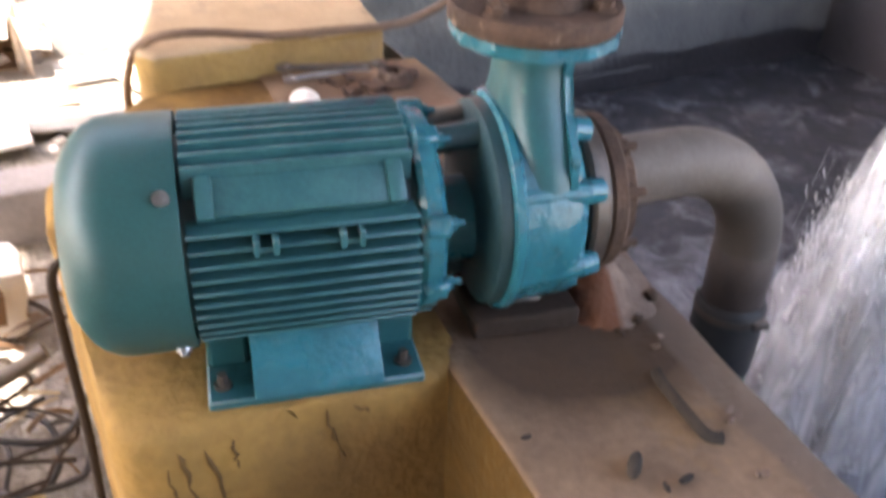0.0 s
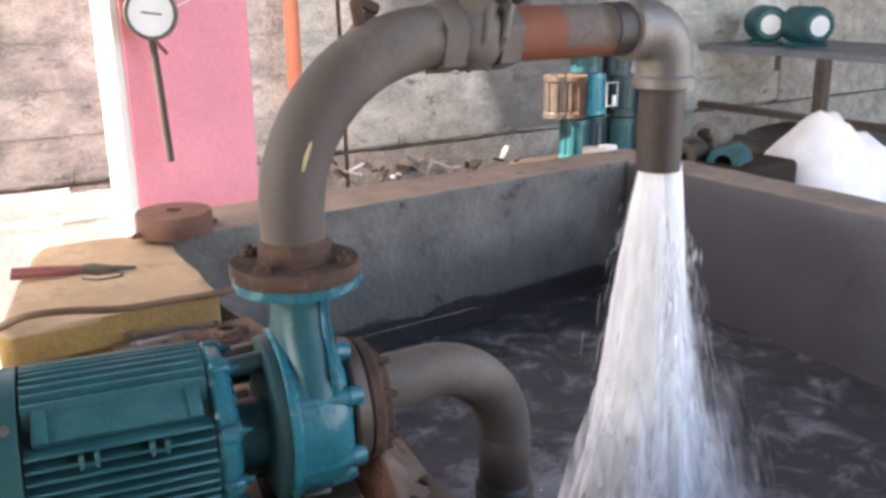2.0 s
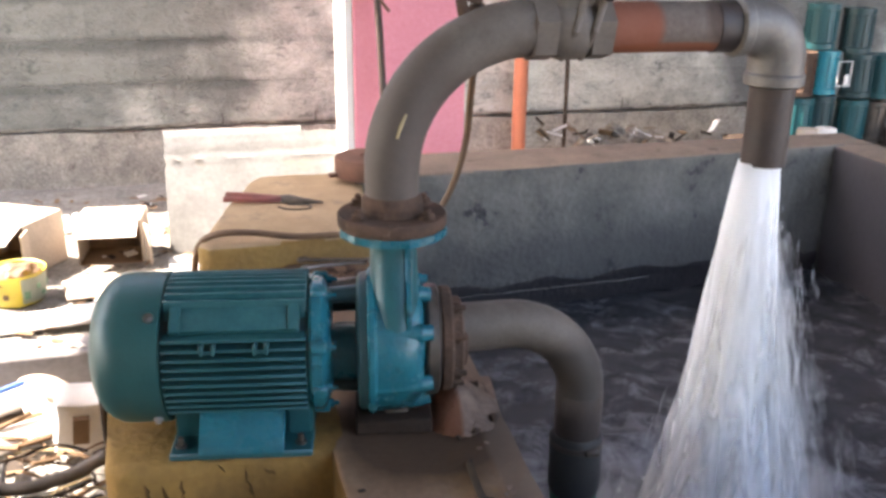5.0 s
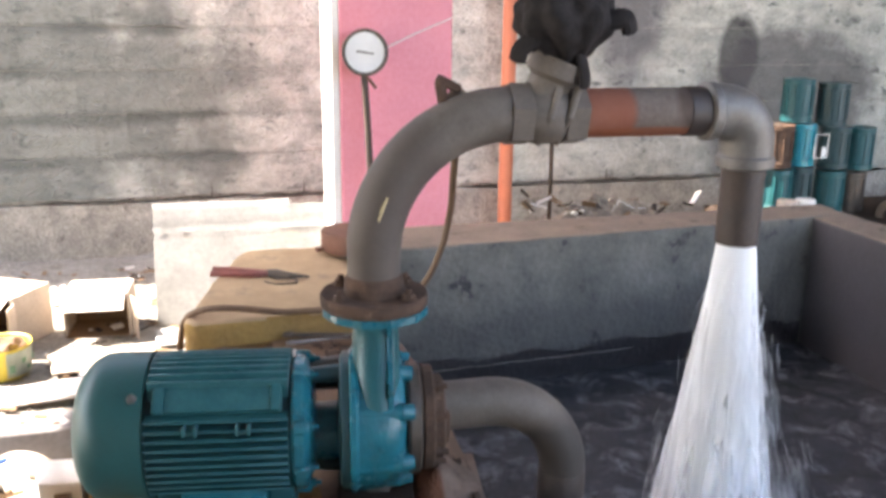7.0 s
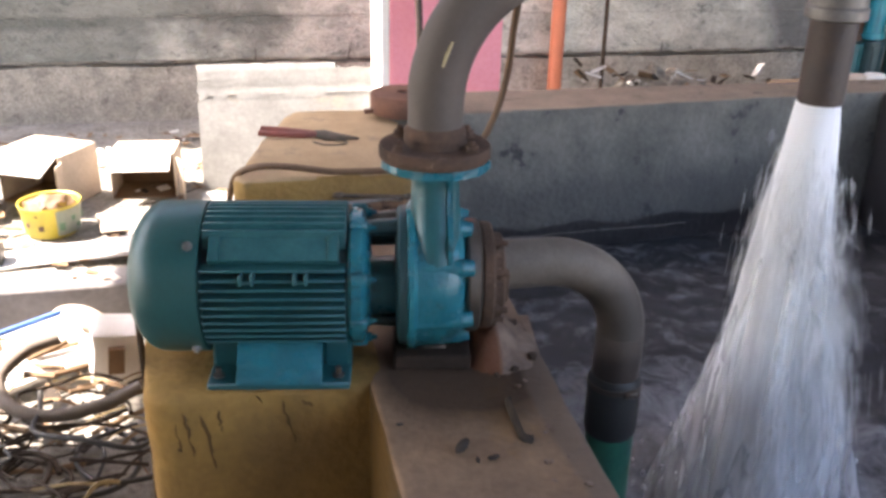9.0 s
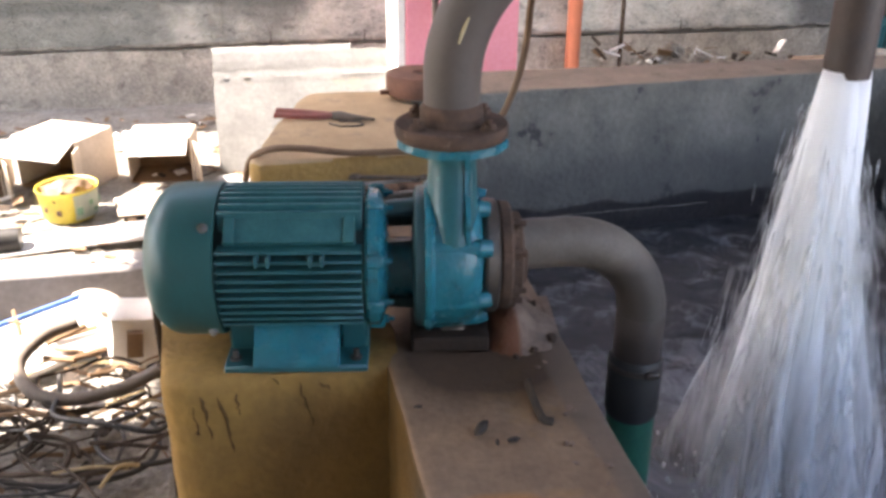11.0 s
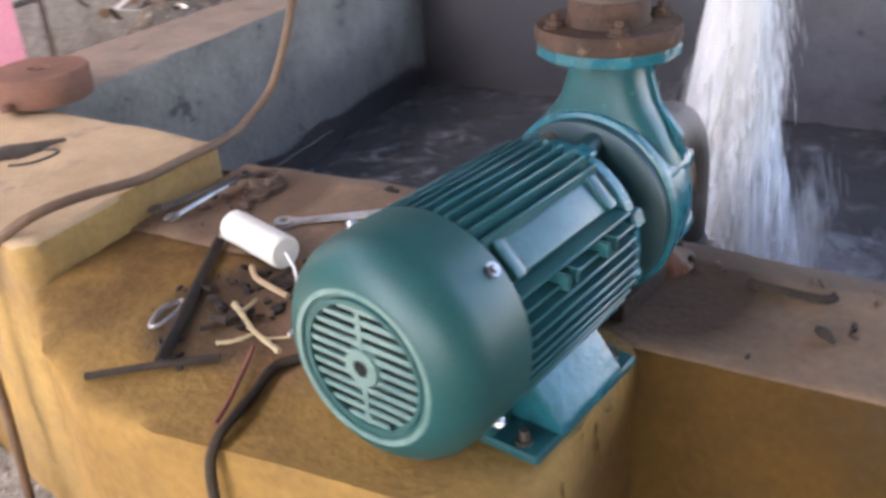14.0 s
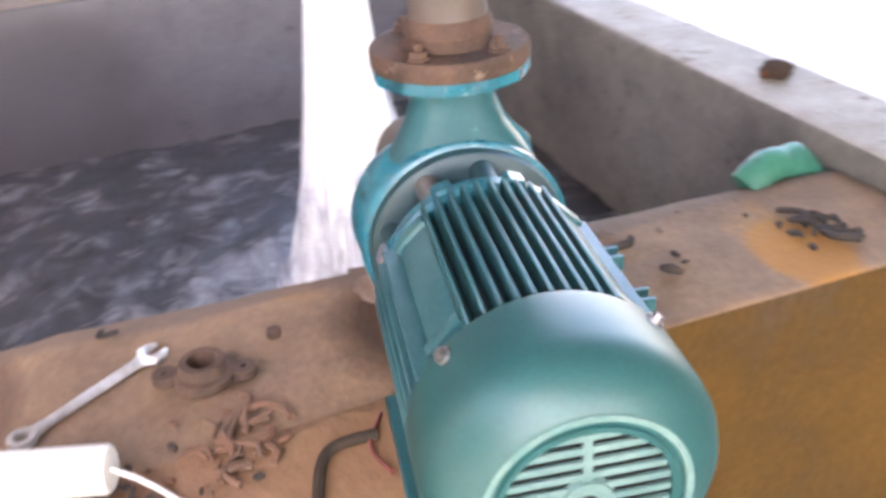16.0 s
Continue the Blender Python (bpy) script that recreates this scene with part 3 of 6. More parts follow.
    roughen(bm, 0.004, 8, 0.045, 6)
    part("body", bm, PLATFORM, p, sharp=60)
    rc = random.Random(21)
    for x, z0, dx, dz in ((-0.03, 0.572, 0.012, -0.09), (0.0, 0.565, 0.02, -0.12), (0.028, 0.575, 0.006, -0.05), (0.14, 0.585, 0.02, -0.10), (0.17, 0.588, 0.03, -0.03), (-0.045, 0.55, 0.004, -0.06)):
        bm = bmesh.new()
        pts = []
        for i in range(9):
            q = x + dx * i / 8 + rc.uniform(-0.003, 0.003)
            pts.append((q, -0.1628 + 0.145 * q - 0.0035, z0 + dz * i / 8 + rc.uniform(-0.003, 0.003)))
        tube(bm, pts, [0.0006] + [rc.uniform(0.0008, 0.0042) for _ in range(7)] + [0.0006], 5, flat=1.0)
        part("scar", bm, SCAR, p, "dark scar in the rough face")
    b = thing("raised_block", "raised tan concrete block at the tank corner", "block", kind="structure")
    bm = bmesh.new()
    poly = [(0.425, 0.912), (0.2, 0.865), (-0.06, 0.80), (-0.098, 0.83), (-0.06, 1.2), (-0.03, 1.5), (-0.0, 1.58), (0.3, 1.62), (0.37, 1.46), (0.37, 1.3), (0.40, 1.1)]
    prism(bm, poly, -0.1, 0.672, bevel=0.02)
    roughen(bm, 0.004, 8, 0.045, 6)
    capped(bm, 0.672)
    part("body", bm, [YELLOW, LEDGE_TAN], b, "dusty tan top and ochre face", sharp=60)

    # wet waterline band on the tank's inner faces
    t = thing("waterline", "dark wet band above the water on the tank walls", "stain", kind="structure")
    for a, c in (((0.606, 1.368), (1.2, 1.387)), ((1.2, 1.387), (2.566, 1.474))):
        bm = bmesh.new()
        d = Vector((c[0] - a[0], c[1] - a[1], 0))
        n = Vector((d.y, -d.x, 0)).normalized() * 0.004
        k = 40
        lo, hi = [], []
        for i in range(k + 1):
            q = Vector((a[0], a[1], 0)) + d * i / k + n
            lo.append(bm.verts.new((q.x, q.y, 0.0)))
            hi.append(bm.verts.new((q.x, q.y, 0.245 + 0.03 * noise.noise(q * 5) + 0.015 * noise.noise(q * 17))))
        for i in range(k):
            bm.faces.new((lo[i], lo[i + 1], hi[i + 1], hi[i]))
        bmesh.ops.solidify(bm, geom=bm.faces[:], thickness=0.003)
        bm.transform(SITE)
        part("band", bm, WET, t)
    # thin pale line along the north wall, a little above the water
    bm = bmesh.new()
    pts = [S(0.75 + 1.0 * i / 40, 1.358 + 0.048 * i / 40, 0.212 + 0.006 * noise.noise(Vector((i * 0.3, 0, 0)))) for i in range(41)]
    tube(bm, pts, [0.0014 + 0.001 * noise.noise(Vector((i * 0.7, 4, 0))) for i in range(41)], 6)
    part("pale_line", bm, PALE_LINE, t, "thin pale line just above the water")

    # back wall in poured courses, with a rough footing below a crack
    wn = thing("wall_back", "weathered grey concrete wall in poured courses", "wall", kind="structure")
    lo = bmesh.new()
    box(lo, (16, 0.3, 0.75), (2.0, 3.69, 0.06))
    roughen(lo, 0.022, 3.5, 0.16, 7)
    lo.transform(SITE)
    part("footing", lo, WALL_LOW, wn, "rough lumpy footing")
    bm = bmesh.new()
    box(bm, (16, 0.3, 2.85), (2.0, 3.714, 1.87), bevel=0.004)
    bm.transform(SITE)
    part("upper_wall", bm, WALL_LOW, wn, "dark mortar between the blocks")
    rj = random.Random(3)
    lengths = (0.53, 0.47, 0.58)
    shapes = [block_mesh(lengths[k % 3], 0.2290, k) for k in range(9)]
    for c in range(12):
        u0, k = -2.6 + 0.26 * (c % 2), c
        while u0 < 6.0:
            k = rj.randrange(9)
            ob = new("block", shapes[k])
            ob.parent = wn
            ob.matrix_basis = SITE @ pose(u0 + lengths[k % 3] / 2, 3.5455 + rj.uniform(-0.003, 0.003), 0.4645 + 0.2325 * (c + 0.5), rj.uniform(-0.3, 0.3), 0, 0)
            u0 += lengths[k % 3] + rj.uniform(0.0, 0.0015)
    # the ragged crack over the footing, with short upright joints
    u0 = -1.9
    while u0 < 3.5:
        u1 = u0 + rj.uniform(0.18, 0.7)
        if not 0.72 < u0 < 1.2:
            bm = bmesh.new()
            k = 16
            pts = [S(u0 + (u1 - u0) * i / k, 3.543, 0.452 + 0.02 * noise.noise(Vector((u0 + (u1 - u0) * i / k, 5, 0)) * 7)) for i in range(k + 1)]
            tube(bm, pts, [0.0008] + [max(0.0012, 0.0045 + 0.005 * noise.noise(q * 11)) for q in pts[1:-1]] + [0.0008], 6)
            part("crack", bm, CRACK, wn, "dark open crack")
        u0 = u1 + rj.uniform(0.0, 0.10)
    for u in (0.18, 0.70, 2.62):
        bm = bmesh.new()
        tube(bm, [S(u, 3.543, 0.455), S(u + 0.005, 3.543, 0.49), S(u + 0.002, 3.543, 0.53)], [0.004, 0.0035, 0.001], 6)
        part("crack", bm, CRACK, wn, "dark open crack")
    # far wall and roof, which close the shed, and unseen light blockers
    bm = bmesh.new()
    box(bm, (0.25, 9.4, 3.3), (8.6, -1.2, 1.65))
    bm.transform(SITE)
    solid("wall_far", bm, FARWALL, "pale far wall of the workshop", "wall", kind="structure")
    # unseen roof; extra panels are added to hold off sun and sky light
    bm = bmesh.new()
    box(bm, (5.2, 3.55, 0.10), (0.0, 0.575, 3.36))
    box(bm, (3.5, 5.1, 0.10), (7.16, 1.35, 3.37))
    box(bm, (4.1, 5.1, 0.09), (3.355, 1.35, 3.462))
    box(bm, (9.4, 5.45, 0.10), (-3.3, -1.425, 3.48))
    bm.transform(SITE)
    solid("ceiling", bm, ROOF, "grey sheet roof over the tank, with added shading panels", "roof", kind="structure")
    # out-of-view wall, put in to cut the light from the south
    bm = bmesh.new()
    box(bm, (9.6, 0.25, 3.4), (-3.3, -4.1, 1.7))
    bm.transform(SITE)
    solid("wall_light_block", bm, WALL_LOW, "unseen grey wall added to block light from the south", "wall", kind="structure")
    bm = bmesh.new()
    box(bm, (9, 3.6, 0.05), (5.2, -3.0, 0.03), bevel=0.01)
    bm.transform(SITE)
    solid("floor", bm, FLOOR, "pale cement floor beside the tank", "floor", kind="structure")

    # pink pillar
    p = thing("pillar", "pink painted pillar with a white side face", "pillar", kind="structure")
    bm = bmesh.new()
    box(bm, (0.50, 0.30, 3.3), (0.975, 2.42, 1.65), bevel=0.006)
    bm.transform(SITE)
    part("shaft", bm, PINK, p)
    bm = bmesh.new()
    box(bm, (0.036, 0.296, 3.3), (0.706, 2.425, 1.65), bevel=0.004)
    bm.transform(SITE)
    part("white_face", bm, WHITE, p, "white limed side pier")
    # a groove line runs slanting across the pink face
    bm = bmesh.new()
    tube(bm, [S(0.90, 2.269, 1.33), S(1.05, 2.269, 1.40), S(1.22, 2.269, 1.47)], 0.003, 6)
    part("paint_line", bm, WHITE, p, "thin pale paint line")
    # water
    bm = bmesh.new()
    n = 110
    g = [[None] * (n + 1) for _ in range(n + 1)]
    for i in range(n + 1):
        for j in range(n + 1):
            u, v = 0.56 + 2.08 * i / n, -0.98 + 2.52 * j / n
            q = S(u, v)
            r = (q - Vector((1.12, 0.07, 0))).length
            h = 0.012 * noise.noise(q * 7) + 0.008 * noise.noise(q * 16) + 0.016 * math.exp(-r * 2.2) * math.sin(26 * r + 3 * noise.noise(q * 4))
            g[i][j] = bm.verts.new((q.x, q.y, 0.14 + h))
    for i in range(n):
        for j in range(n):
            bm.faces.new((g[i][j], g[i + 1][j], g[i + 1][j + 1], g[i][j + 1]))
    return solid("water", bm, WATER, "dark churning water in the tank", "water", kind="structure", at=(1.3, 0.3, 0.0), sharp=180)


water_surface = structure()

# ---- the pump set ----
AX = 0.765          # height of the shaft
XM = Matrix.Translation((0, 0, AX))


def build_pump():
    p = thing("water_pump", "teal monobloc electric water pump on a concrete ledge", "water pump", at=(0.1, 0, 0.6))
    # fan cover
    bm = bmesh.new()
    prof = [(0.004, 0.130), (0.004, 0.1392), (-0.002, 0.1402), (-0.066, 0.1402), (-0.080, 0.1385), (-0.095, 0.132), (-0.108, 0.121), (-0.117, 0.108), (-0.1205, 0.101), (-0.1225, 0.097), (-0.1225, 0.0905), (-0.1185, 0.089), (-0.1185, 0.0845), (-0.1215, 0.083), (-0.1215, 0.0775), (-0.116, 0.0765)]
    lathe(bm, prof, XM, 64)
    cover = part("fan_cover", bm, COVER, p, "smooth teal fan cover")
    bm = bmesh.new()
    lathe(bm, [(-0.113, 0), (-0.113, 0.0775), (-0.092, 0.0775)], XM, 48)
    part("fan_void", bm, DARK, cover, "dark opening behind the slots")
    g = bmesh.new()
    for k in range(-5, 6):
        z = k * 0.0143
        w = math.sqrt(max(0.0775 ** 2 - z * z, 0)) * 2
        if w > 0.02:
            box(g, (0.005, w, 0.0076), (-0.1170, 0, AX + z), bevel=0.001)
    box(g, (0.006, 0.008, 0.15), (-0.1173, 0, AX))
    part("slotted_grille", g, GRILLE, cover, "slotted end grille with pale painted glare")
    bm = bmesh.new()
    lathe(bm, [(-0.1205, 0.0), (-0.1205, 0.010), (-0.1225, 0.011), (-0.1225, 0.023), (-0.115, 0.026)], XM, 28)
    part("hub_boss", bm, GRILLE, cover, "round centre boss")
    bm = bmesh.new()
    lathe(bm, [(-0.1232, 0.0905), (-0.1232, 0.0965), (-0.1205, 0.0975), (-0.1205, 0.0895)], XM, 56, closed=True)
    part("rim_ring", bm, RIM, cover, "rim ring with pale painted glare")
    bm = bmesh.new()
    lathe(bm, [(-0.1229, 0.0), (-0.1229, 0.0095)], XM, 20)
    part("hub_hole", bm, DARK, cover, "dark hub hole")
    bm = bmesh.new()
    for a in (45, 135, 225, 315):
        q = Vector((-0.012, 0.1398 * math.cos(radians(a)), AX + 0.1398 * math.sin(radians(a))))
        d = Vector((0, q.y, q.z - AX)).normalized()
        s = bmesh.new()
        cyl(s, q, q + d * 0.004, 0.009, 0.009, 14)
        hexnut(s, q + d * 0.004, d, 0.0055, 0.005)
        part("screw", s, STEEL, cover, "bright steel screw")
    bm.free()
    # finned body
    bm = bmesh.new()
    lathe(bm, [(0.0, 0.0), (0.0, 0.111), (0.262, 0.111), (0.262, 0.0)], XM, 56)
    body = part("motor_body", bm, FIN_GAP, p, "teal finned motor frame")

    def fin(y0, z0, ay, az, length, x0, x1):
        f = bmesh.new()
        d = Vector((0, ay, az))
        t = 0.0046
        c = Vector(((x0 + x1) / 2, y0, AX + z0)) + d * length / 2
        sz = (x1 - x0, t if az else length, length if az else t)
        box(f, sz, tuple(c), bevel=0.0012)
        part("fin", f, FIN, body)

    tip, base = 0.139, 0.092
    for k in range(10):
        y = -0.0718 + 0.01596 * k
        z = math.sqrt(base ** 2 - y * y) if abs(y) < base else 0.05
        fin(y, z, 0, 1, math.sqrt(tip ** 2 - y * y) - z, 0.008, 0.258)
    for side in (-1, 1):
        for k in range(10):
            z = 0.062 - 0.0158 * k
            y = math.sqrt(base ** 2 - z * z)
            fin(side * y, z, side, 0, math.sqrt(tip ** 2 - z * z) - y, 0.008, 0.258)
    # flat bosses between the groups of fins
    for side in (-1, 1):
        f = bmesh.new()
        m = XM @ Matrix.Rotation(radians(-45 * side), 4, "X")
        box(f, (0.215, 0.046, 0.03), m @ Matrix.Translation((0.133, 0, 0.114)), bevel=0.006, seg=2)
        for x in (0.030, 0.236):
            box(f, (0.02, 0.050, 0.03), m @ Matrix.Translation((x, 0, 0.1195)), bevel=0.005, seg=2)
        part("flat_boss", f, FIN, body, "flat cast strip")
    for x in (0.089, 0.181):
        f = bmesh.new()
        for dx in (-0.010, 0.010):
            box(f, (0.006, 0.026, 0.02), (x + dx, -0.128, AX + 0.052), bevel=0.001)
        box(f, (0.02, 0.016, 0.007), (x, -0.127, AX + 0.046), bevel=0.001)
        part("lug", f, FIN, body, "small cast lug")
    # feet
    f = bmesh.new()
    box(f, (0.256, 0.282, 0.014), (0.136, 0, 0.607), bevel=0.003)
    for x in (0.035, 0.238):
        box(f, (0.05, 0.15, 0.09), (x, 0, 0.652), bevel=0.006)
    foot = part("foot", f, TEAL, p, "cast teal motor foot")
    f = bmesh.new()
    lo = [(-0.146, 0.613), (-0.142, 0.626), (-0.098, 0.682), (-0.05, 0.686), (-0.05, 0.613)]
    prism(f, lo, 0.061, 0.213, Matrix(((0, 0, 1, 0), (1, 0, 0, 0), (0, 1, 0, 0), (0, 0, 0, 1))), bevel=0.003)
    # lighter teal than the foot stands in for the slope's bright reflection
    part("sloped_plate", f, TEAL_LIGHT, foot, "teal sloping plate, lightened for its reflection")
    for x in (0.242, 0.026):
        f = bmesh.new()
        cyl(f, (x, -0.112, 0.612), (x, -0.112, 0.618), 0.011, 0.011, 16)
        cyl(f, (x, -0.112, 0.618), (x, -0.112, 0.632), 0.006, 0.006, 6)
        part("foot_bolt", f, DARK_STEEL, foot)
    # end bell and lantern
    f = bmesh.new()
    lathe(f, [(0.262, 0.0), (0.262, 0.122), (0.268, 0.128), (0.285, 0.128), (0.291, 0.120), (0.300, 0.09), (0.300, 0.0)], XM, 48)
    bell = part("end_bell", f, TEAL_LIGHT, p, "round teal end bell")
    for a in (20, 70, 110, 160, 200, 250, 290, 340):
        f = bmesh.new()
        y, z = 0.118 * math.cos(radians(a)), AX + 0.118 * math.sin(radians(a))
        box(f, (0.03, 0.026, 0.026), XM @ Matrix.Rotation(radians(a), 4, "X") @ Matrix.Translation((0.280, 0.121, 0)), bevel=0.004)
        bolt(f, (0.294, y, z), (1, 0, 0), 0.0085, 0.008)
        part("bell_bolt", f, TEAL_LIGHT if a != 20 else STEEL, bell)
    f = bmesh.new()
    lathe(f, [(0.295, 0.062), (0.300, 0.055), (0.352, 0.055), (0.352, 0)], Matrix.Translation((0, 0, AX - 0.022)), 32)
    part("bearing_housing", f, TEAL_LIGHT, p, "teal bearing tube")
    for a in (-78, 62, 100, 20, -30):
        f = bmesh.new()
        y, z = 0.102 * math.cos(radians(a)), AX + 0.102 * math.sin(radians(a))
        cyl(f, (0.285, y, z), (0.36, y * 1.05, AX + (z - AX) * 1.05), 0.015, 0.017, 14)
        part("lantern_arm", f, PIPE_GREY if a == 62 else BACK, p, "cast lantern arm")
    # back plate and volute
    f = bmesh.new()
    lathe(f, [(0.345, 0.0), (0.345, 0.05), (0.349, 0.122), (0.353, 0.130), (0.368, 0.132), (0.376, 0.130), (0.376, 0)], XM, 56)
    part("back_plate", f, BACK, p, "dark green back plate, darkened for the gap's shade")
    f = bmesh.new()
    prof = [(0.367, 0.0), (0.367, 0.135), (0.370, 0.139), (0.379, 0.139), (0.384, 0.132), (0.40, 0.131), (0.43, 0.130), (0.452, 0.125), (0.464, 0.114), (0.472, 0.098), (0.474, 0.0)]
    vs = lathe(f, prof, None, 64)
    for v in vs:
        a = math.atan2(v.co.z, -v.co.y)
        k = 1 + 0.17 * min(1.0, max(0.0, (v.co.x - 0.372) / 0.04)) * math.exp(-((a % (2 * math.pi) - 2.6) / 0.95) ** 2)
        v.co.y, v.co.z = v.co.y * k, v.co.z * k
    bmesh.ops.transform(f, matrix=XM, verts=vs)
    vol = part("volute", f, TEAL_LIGHT, p, "glossy teal volute casing")
    for a in (-64, -22, 30, 72, 118, 160, 202, 244):
        f = bmesh.new()
        y, z = -0.109 * math.cos(radians(a)), AX + 0.109 * math.sin(radians(a))
        cyl(f, (0.375, y * 1.1, AX + (z - AX) * 1.1), (0.462, y * 1.03, AX + (z - AX) * 1.03), 0.015, 0.017, 16)
        cyl(f, (0.462, y * 1.03, AX + (z - AX) * 1.03), (0.484, y, z), 0.017, 0.015, 16)
        part("bolt_boss", f, TEAL_LIGHT, vol)
    f = bmesh.new()
    lathe(f, [(0.474, 0.0), (0.474, 0.104), (0.480, 0.108), (0.498, 0.106), (0.503, 0.098), (0.503, 0.0)], XM, 48)
    part("suction_cover", f, DARK_STEEL, p, "dark suction cover")
    # neck up to the outlet flange
    f = bmesh.new()
    sec = [(0.79, 0.046, 0.126), (0.84, 0.047, 0.112), (0.88, 0.046, 0.090), (0.915, 0.044, 0.066), (0.945, 0.043, 0.055), (0.975, 0.042, 0.050), (0.987, 0.046, 0.056)]
    rings = []
    for z, a, b in sec:
        ring = []
        for k in range(28):
            t = 2 * math.pi * k / 28
            cx, sy = math.cos(t), math.sin(t)
            e = 0.72
            ring.append(f.verts.new((0.418 + a * math.copysign(abs(cx) ** e, cx), b * math.copysign(abs(sy) ** e, sy), z)))
        rings.append(ring)
    for q, w in zip(rings, rings[1:]):
        for k in range(28):
            f.faces.new((q[k], q[(k + 1) % 28], w[(k + 1) % 28], w[k]))
    part("outlet_neck", f, TEAL, vol, "flared outlet neck")
    f = bmesh.new()
    prism(f, [(-0.112, 0.83), (-0.108, 0.87), (-0.07, 0.91), (-0.055, 0.95), (-0.06, 0.985), (-0.03, 0.985), (-0.03, 0.83)], 0.437, 0.447, Matrix(((0, 0, 1, 0), (1, 0, 0, 0), (0, 1, 0, 0), (0, 0, 0, 1))), bevel=0.002)
    part("neck_rib", f, TEAL_LIGHT, vol, "thin stiffening rib")
    f = bmesh.new()
    poly = [(0.418 + 0.101 * math.cos(radians(a)) * (1 if k % 2 else 0.93), 0.101 * math.sin(radians(a)) * (1 if k % 2 else 0.93)) for k, a in enumerate(range(0, 360, 15))]
    prism(f, poly, 0.982, 0.997, bevel=0.003)
    part("outlet_flange", f, TEAL_LIGHT, p, "teal outlet flange")
    f = bmesh.new()
    box(f, (0.045, 0.10, 0.03), (0.42, 0, 0.624), bevel=0.004)
    box(f, (0.06, 0.15, 0.012), (0.42, 0, 0.608), bevel=0.003)
    part("casing_foot", f, DARK_STEEL, p, "dirty casing foot")
    return p


build_pump()

DIRX = Vector((0.732, 0.088, 0)).normalized()     # the discharge pipe's run
DIRY = Vector((-DIRX.y, DIRX.x, 0))
F0 = Vector((0.416, 0, 0))
ZP = 1.346


def along(s, z, side=0.0):
    return F0 + DIRX * s + DIRY * side + Vector((0, 0, z))


def build_pipes():
    p = thing("discharge_pipe", "grey-brown galvanised discharge pipe with rusty flange and valve", "pipe", at=(0.416, 0, 1.0))
    f = bmesh.new()
    lathe(f, [(0.998, 0.0), (0.998, 0.098), (1.002, 0.1005), (1.018, 0.1005), (1.022, 0.098), (1.022, 0.058), (1.034, 0.054), (1.038, 0.050), (1.038, 0)], Matrix.Translation((0.416, 0, 0)) @ Matrix.Rotation(radians(-90), 4, "Y"), 48)
    fl = part("rusty_flange", f, RUST, p, "rusty round pipe flange")
    for a in (38, 142, 218, 322):
        f = bmesh.new()
        q = Vector((0.416 + 0.078 * math.cos(radians(a)), 0.078 * math.sin(radians(a)), 1.021))
        cyl(f, q, q + Vector((0, 0, 0.004)), 0.015, 0.015, 16)
        bolt(f, q + Vector((0, 0, 0.004)), (0, 0, 1), 0.012, 0.0075)
        part("bolt", f, RUST, fl, "rusty nut and bolt")
    f = bmesh.new()
    R = 0.25
    pts = [along(0, 1.02), along(0, 1.07)] + arc(along(R, ZP - R), -DIRX, Vector((0, 0, 1)), R, 0, 90, 18) + [along(0.275, ZP)]
    tube(f, pts, [0.049] * 3 + [0.0505] * (len(pts) - 3), 32)
    part("bend", f, PIPE, p, "grey-brown steel bend")
    f = bmesh.new()
    for z in (0.998,):
        tube(f, [along(0, 1.036), along(0, 1.05), along(0, 1.056)], [0.056, 0.0545, 0.049], 32)
    part("weld_collar", f, RUST, p, "rusty weld collar")
    # a pale drip of paint on the bend
    f = bmesh.new()
    a0, a1 = 18, 40
    pts = [along(R, ZP - R) + (-DIRX * math.cos(radians(a)) + Vector((0, 0, 1)) * math.sin(radians(a))) * (R + 0.008) - DIRY * 0.0500 for a in (16, 21, 26)]
    tube(f, pts, [0.002, 0.0035, 0.002], 8)
    part("paint_drip", f, STRAW, p, "pale yellow paint drip")
    # gate valve
    f = bmesh.new()
    tube(f, [along(0.245, ZP), along(0.285, ZP)], 0.060, 6)
    tube(f, [along(0.285, ZP), along(0.30, ZP), along(0.335, ZP), along(0.35, ZP)], [0.050, 0.056, 0.056, 0.050], 24)
    tube(f, [along(0.35, ZP), along(0.388, ZP)], 0.060, 6)
    valve = part("gate_valve", f, PIPE, p, "dull bronze gate valve body")
    up = (Vector((0, 0, 1)) + DIRX * 0.35 - DIRY * 0.12).normalized()
    b0 = along(0.312, ZP + 0.02)
    f = bmesh.new()
    tube(f, [b0, b0 + up * 0.045, b0 + up * 0.055, b0 + up * 0.085, b0 + up * 0.087, b0 + up * 0.10], [0.042, 0.04, 0.053, 0.056, 0.040, 0.032], 28)
    part("bonnet", f, PIPE, valve, "round valve bonnet")
    f = bmesh.new()
    cyl(f, b0 + up * 0.09, b0 + up * 0.16, 0.014, 0.012, 14)
    part("stem", f, STEEL, valve, "bright valve stem")
    f = bmesh.new()
    for s in (0.30, 0.336):
        tube(f, [along(s, ZP - 0.052, -0.02), along(s + 0.012, ZP, -0.056), along(s + 0.03, ZP + 0.05, -0.045)], 0.007, 8)
    part("cast_rib", f, PIPE, valve)
    # straight run, elbow and spout
    f = bmesh.new()
    tube(f, [along(0.386, ZP), along(0.63, ZP)], 0.0455, 30)
    part("run", f, RUN_PIPE, p, "rust-streaked straight pipe")
    f = bmesh.new()
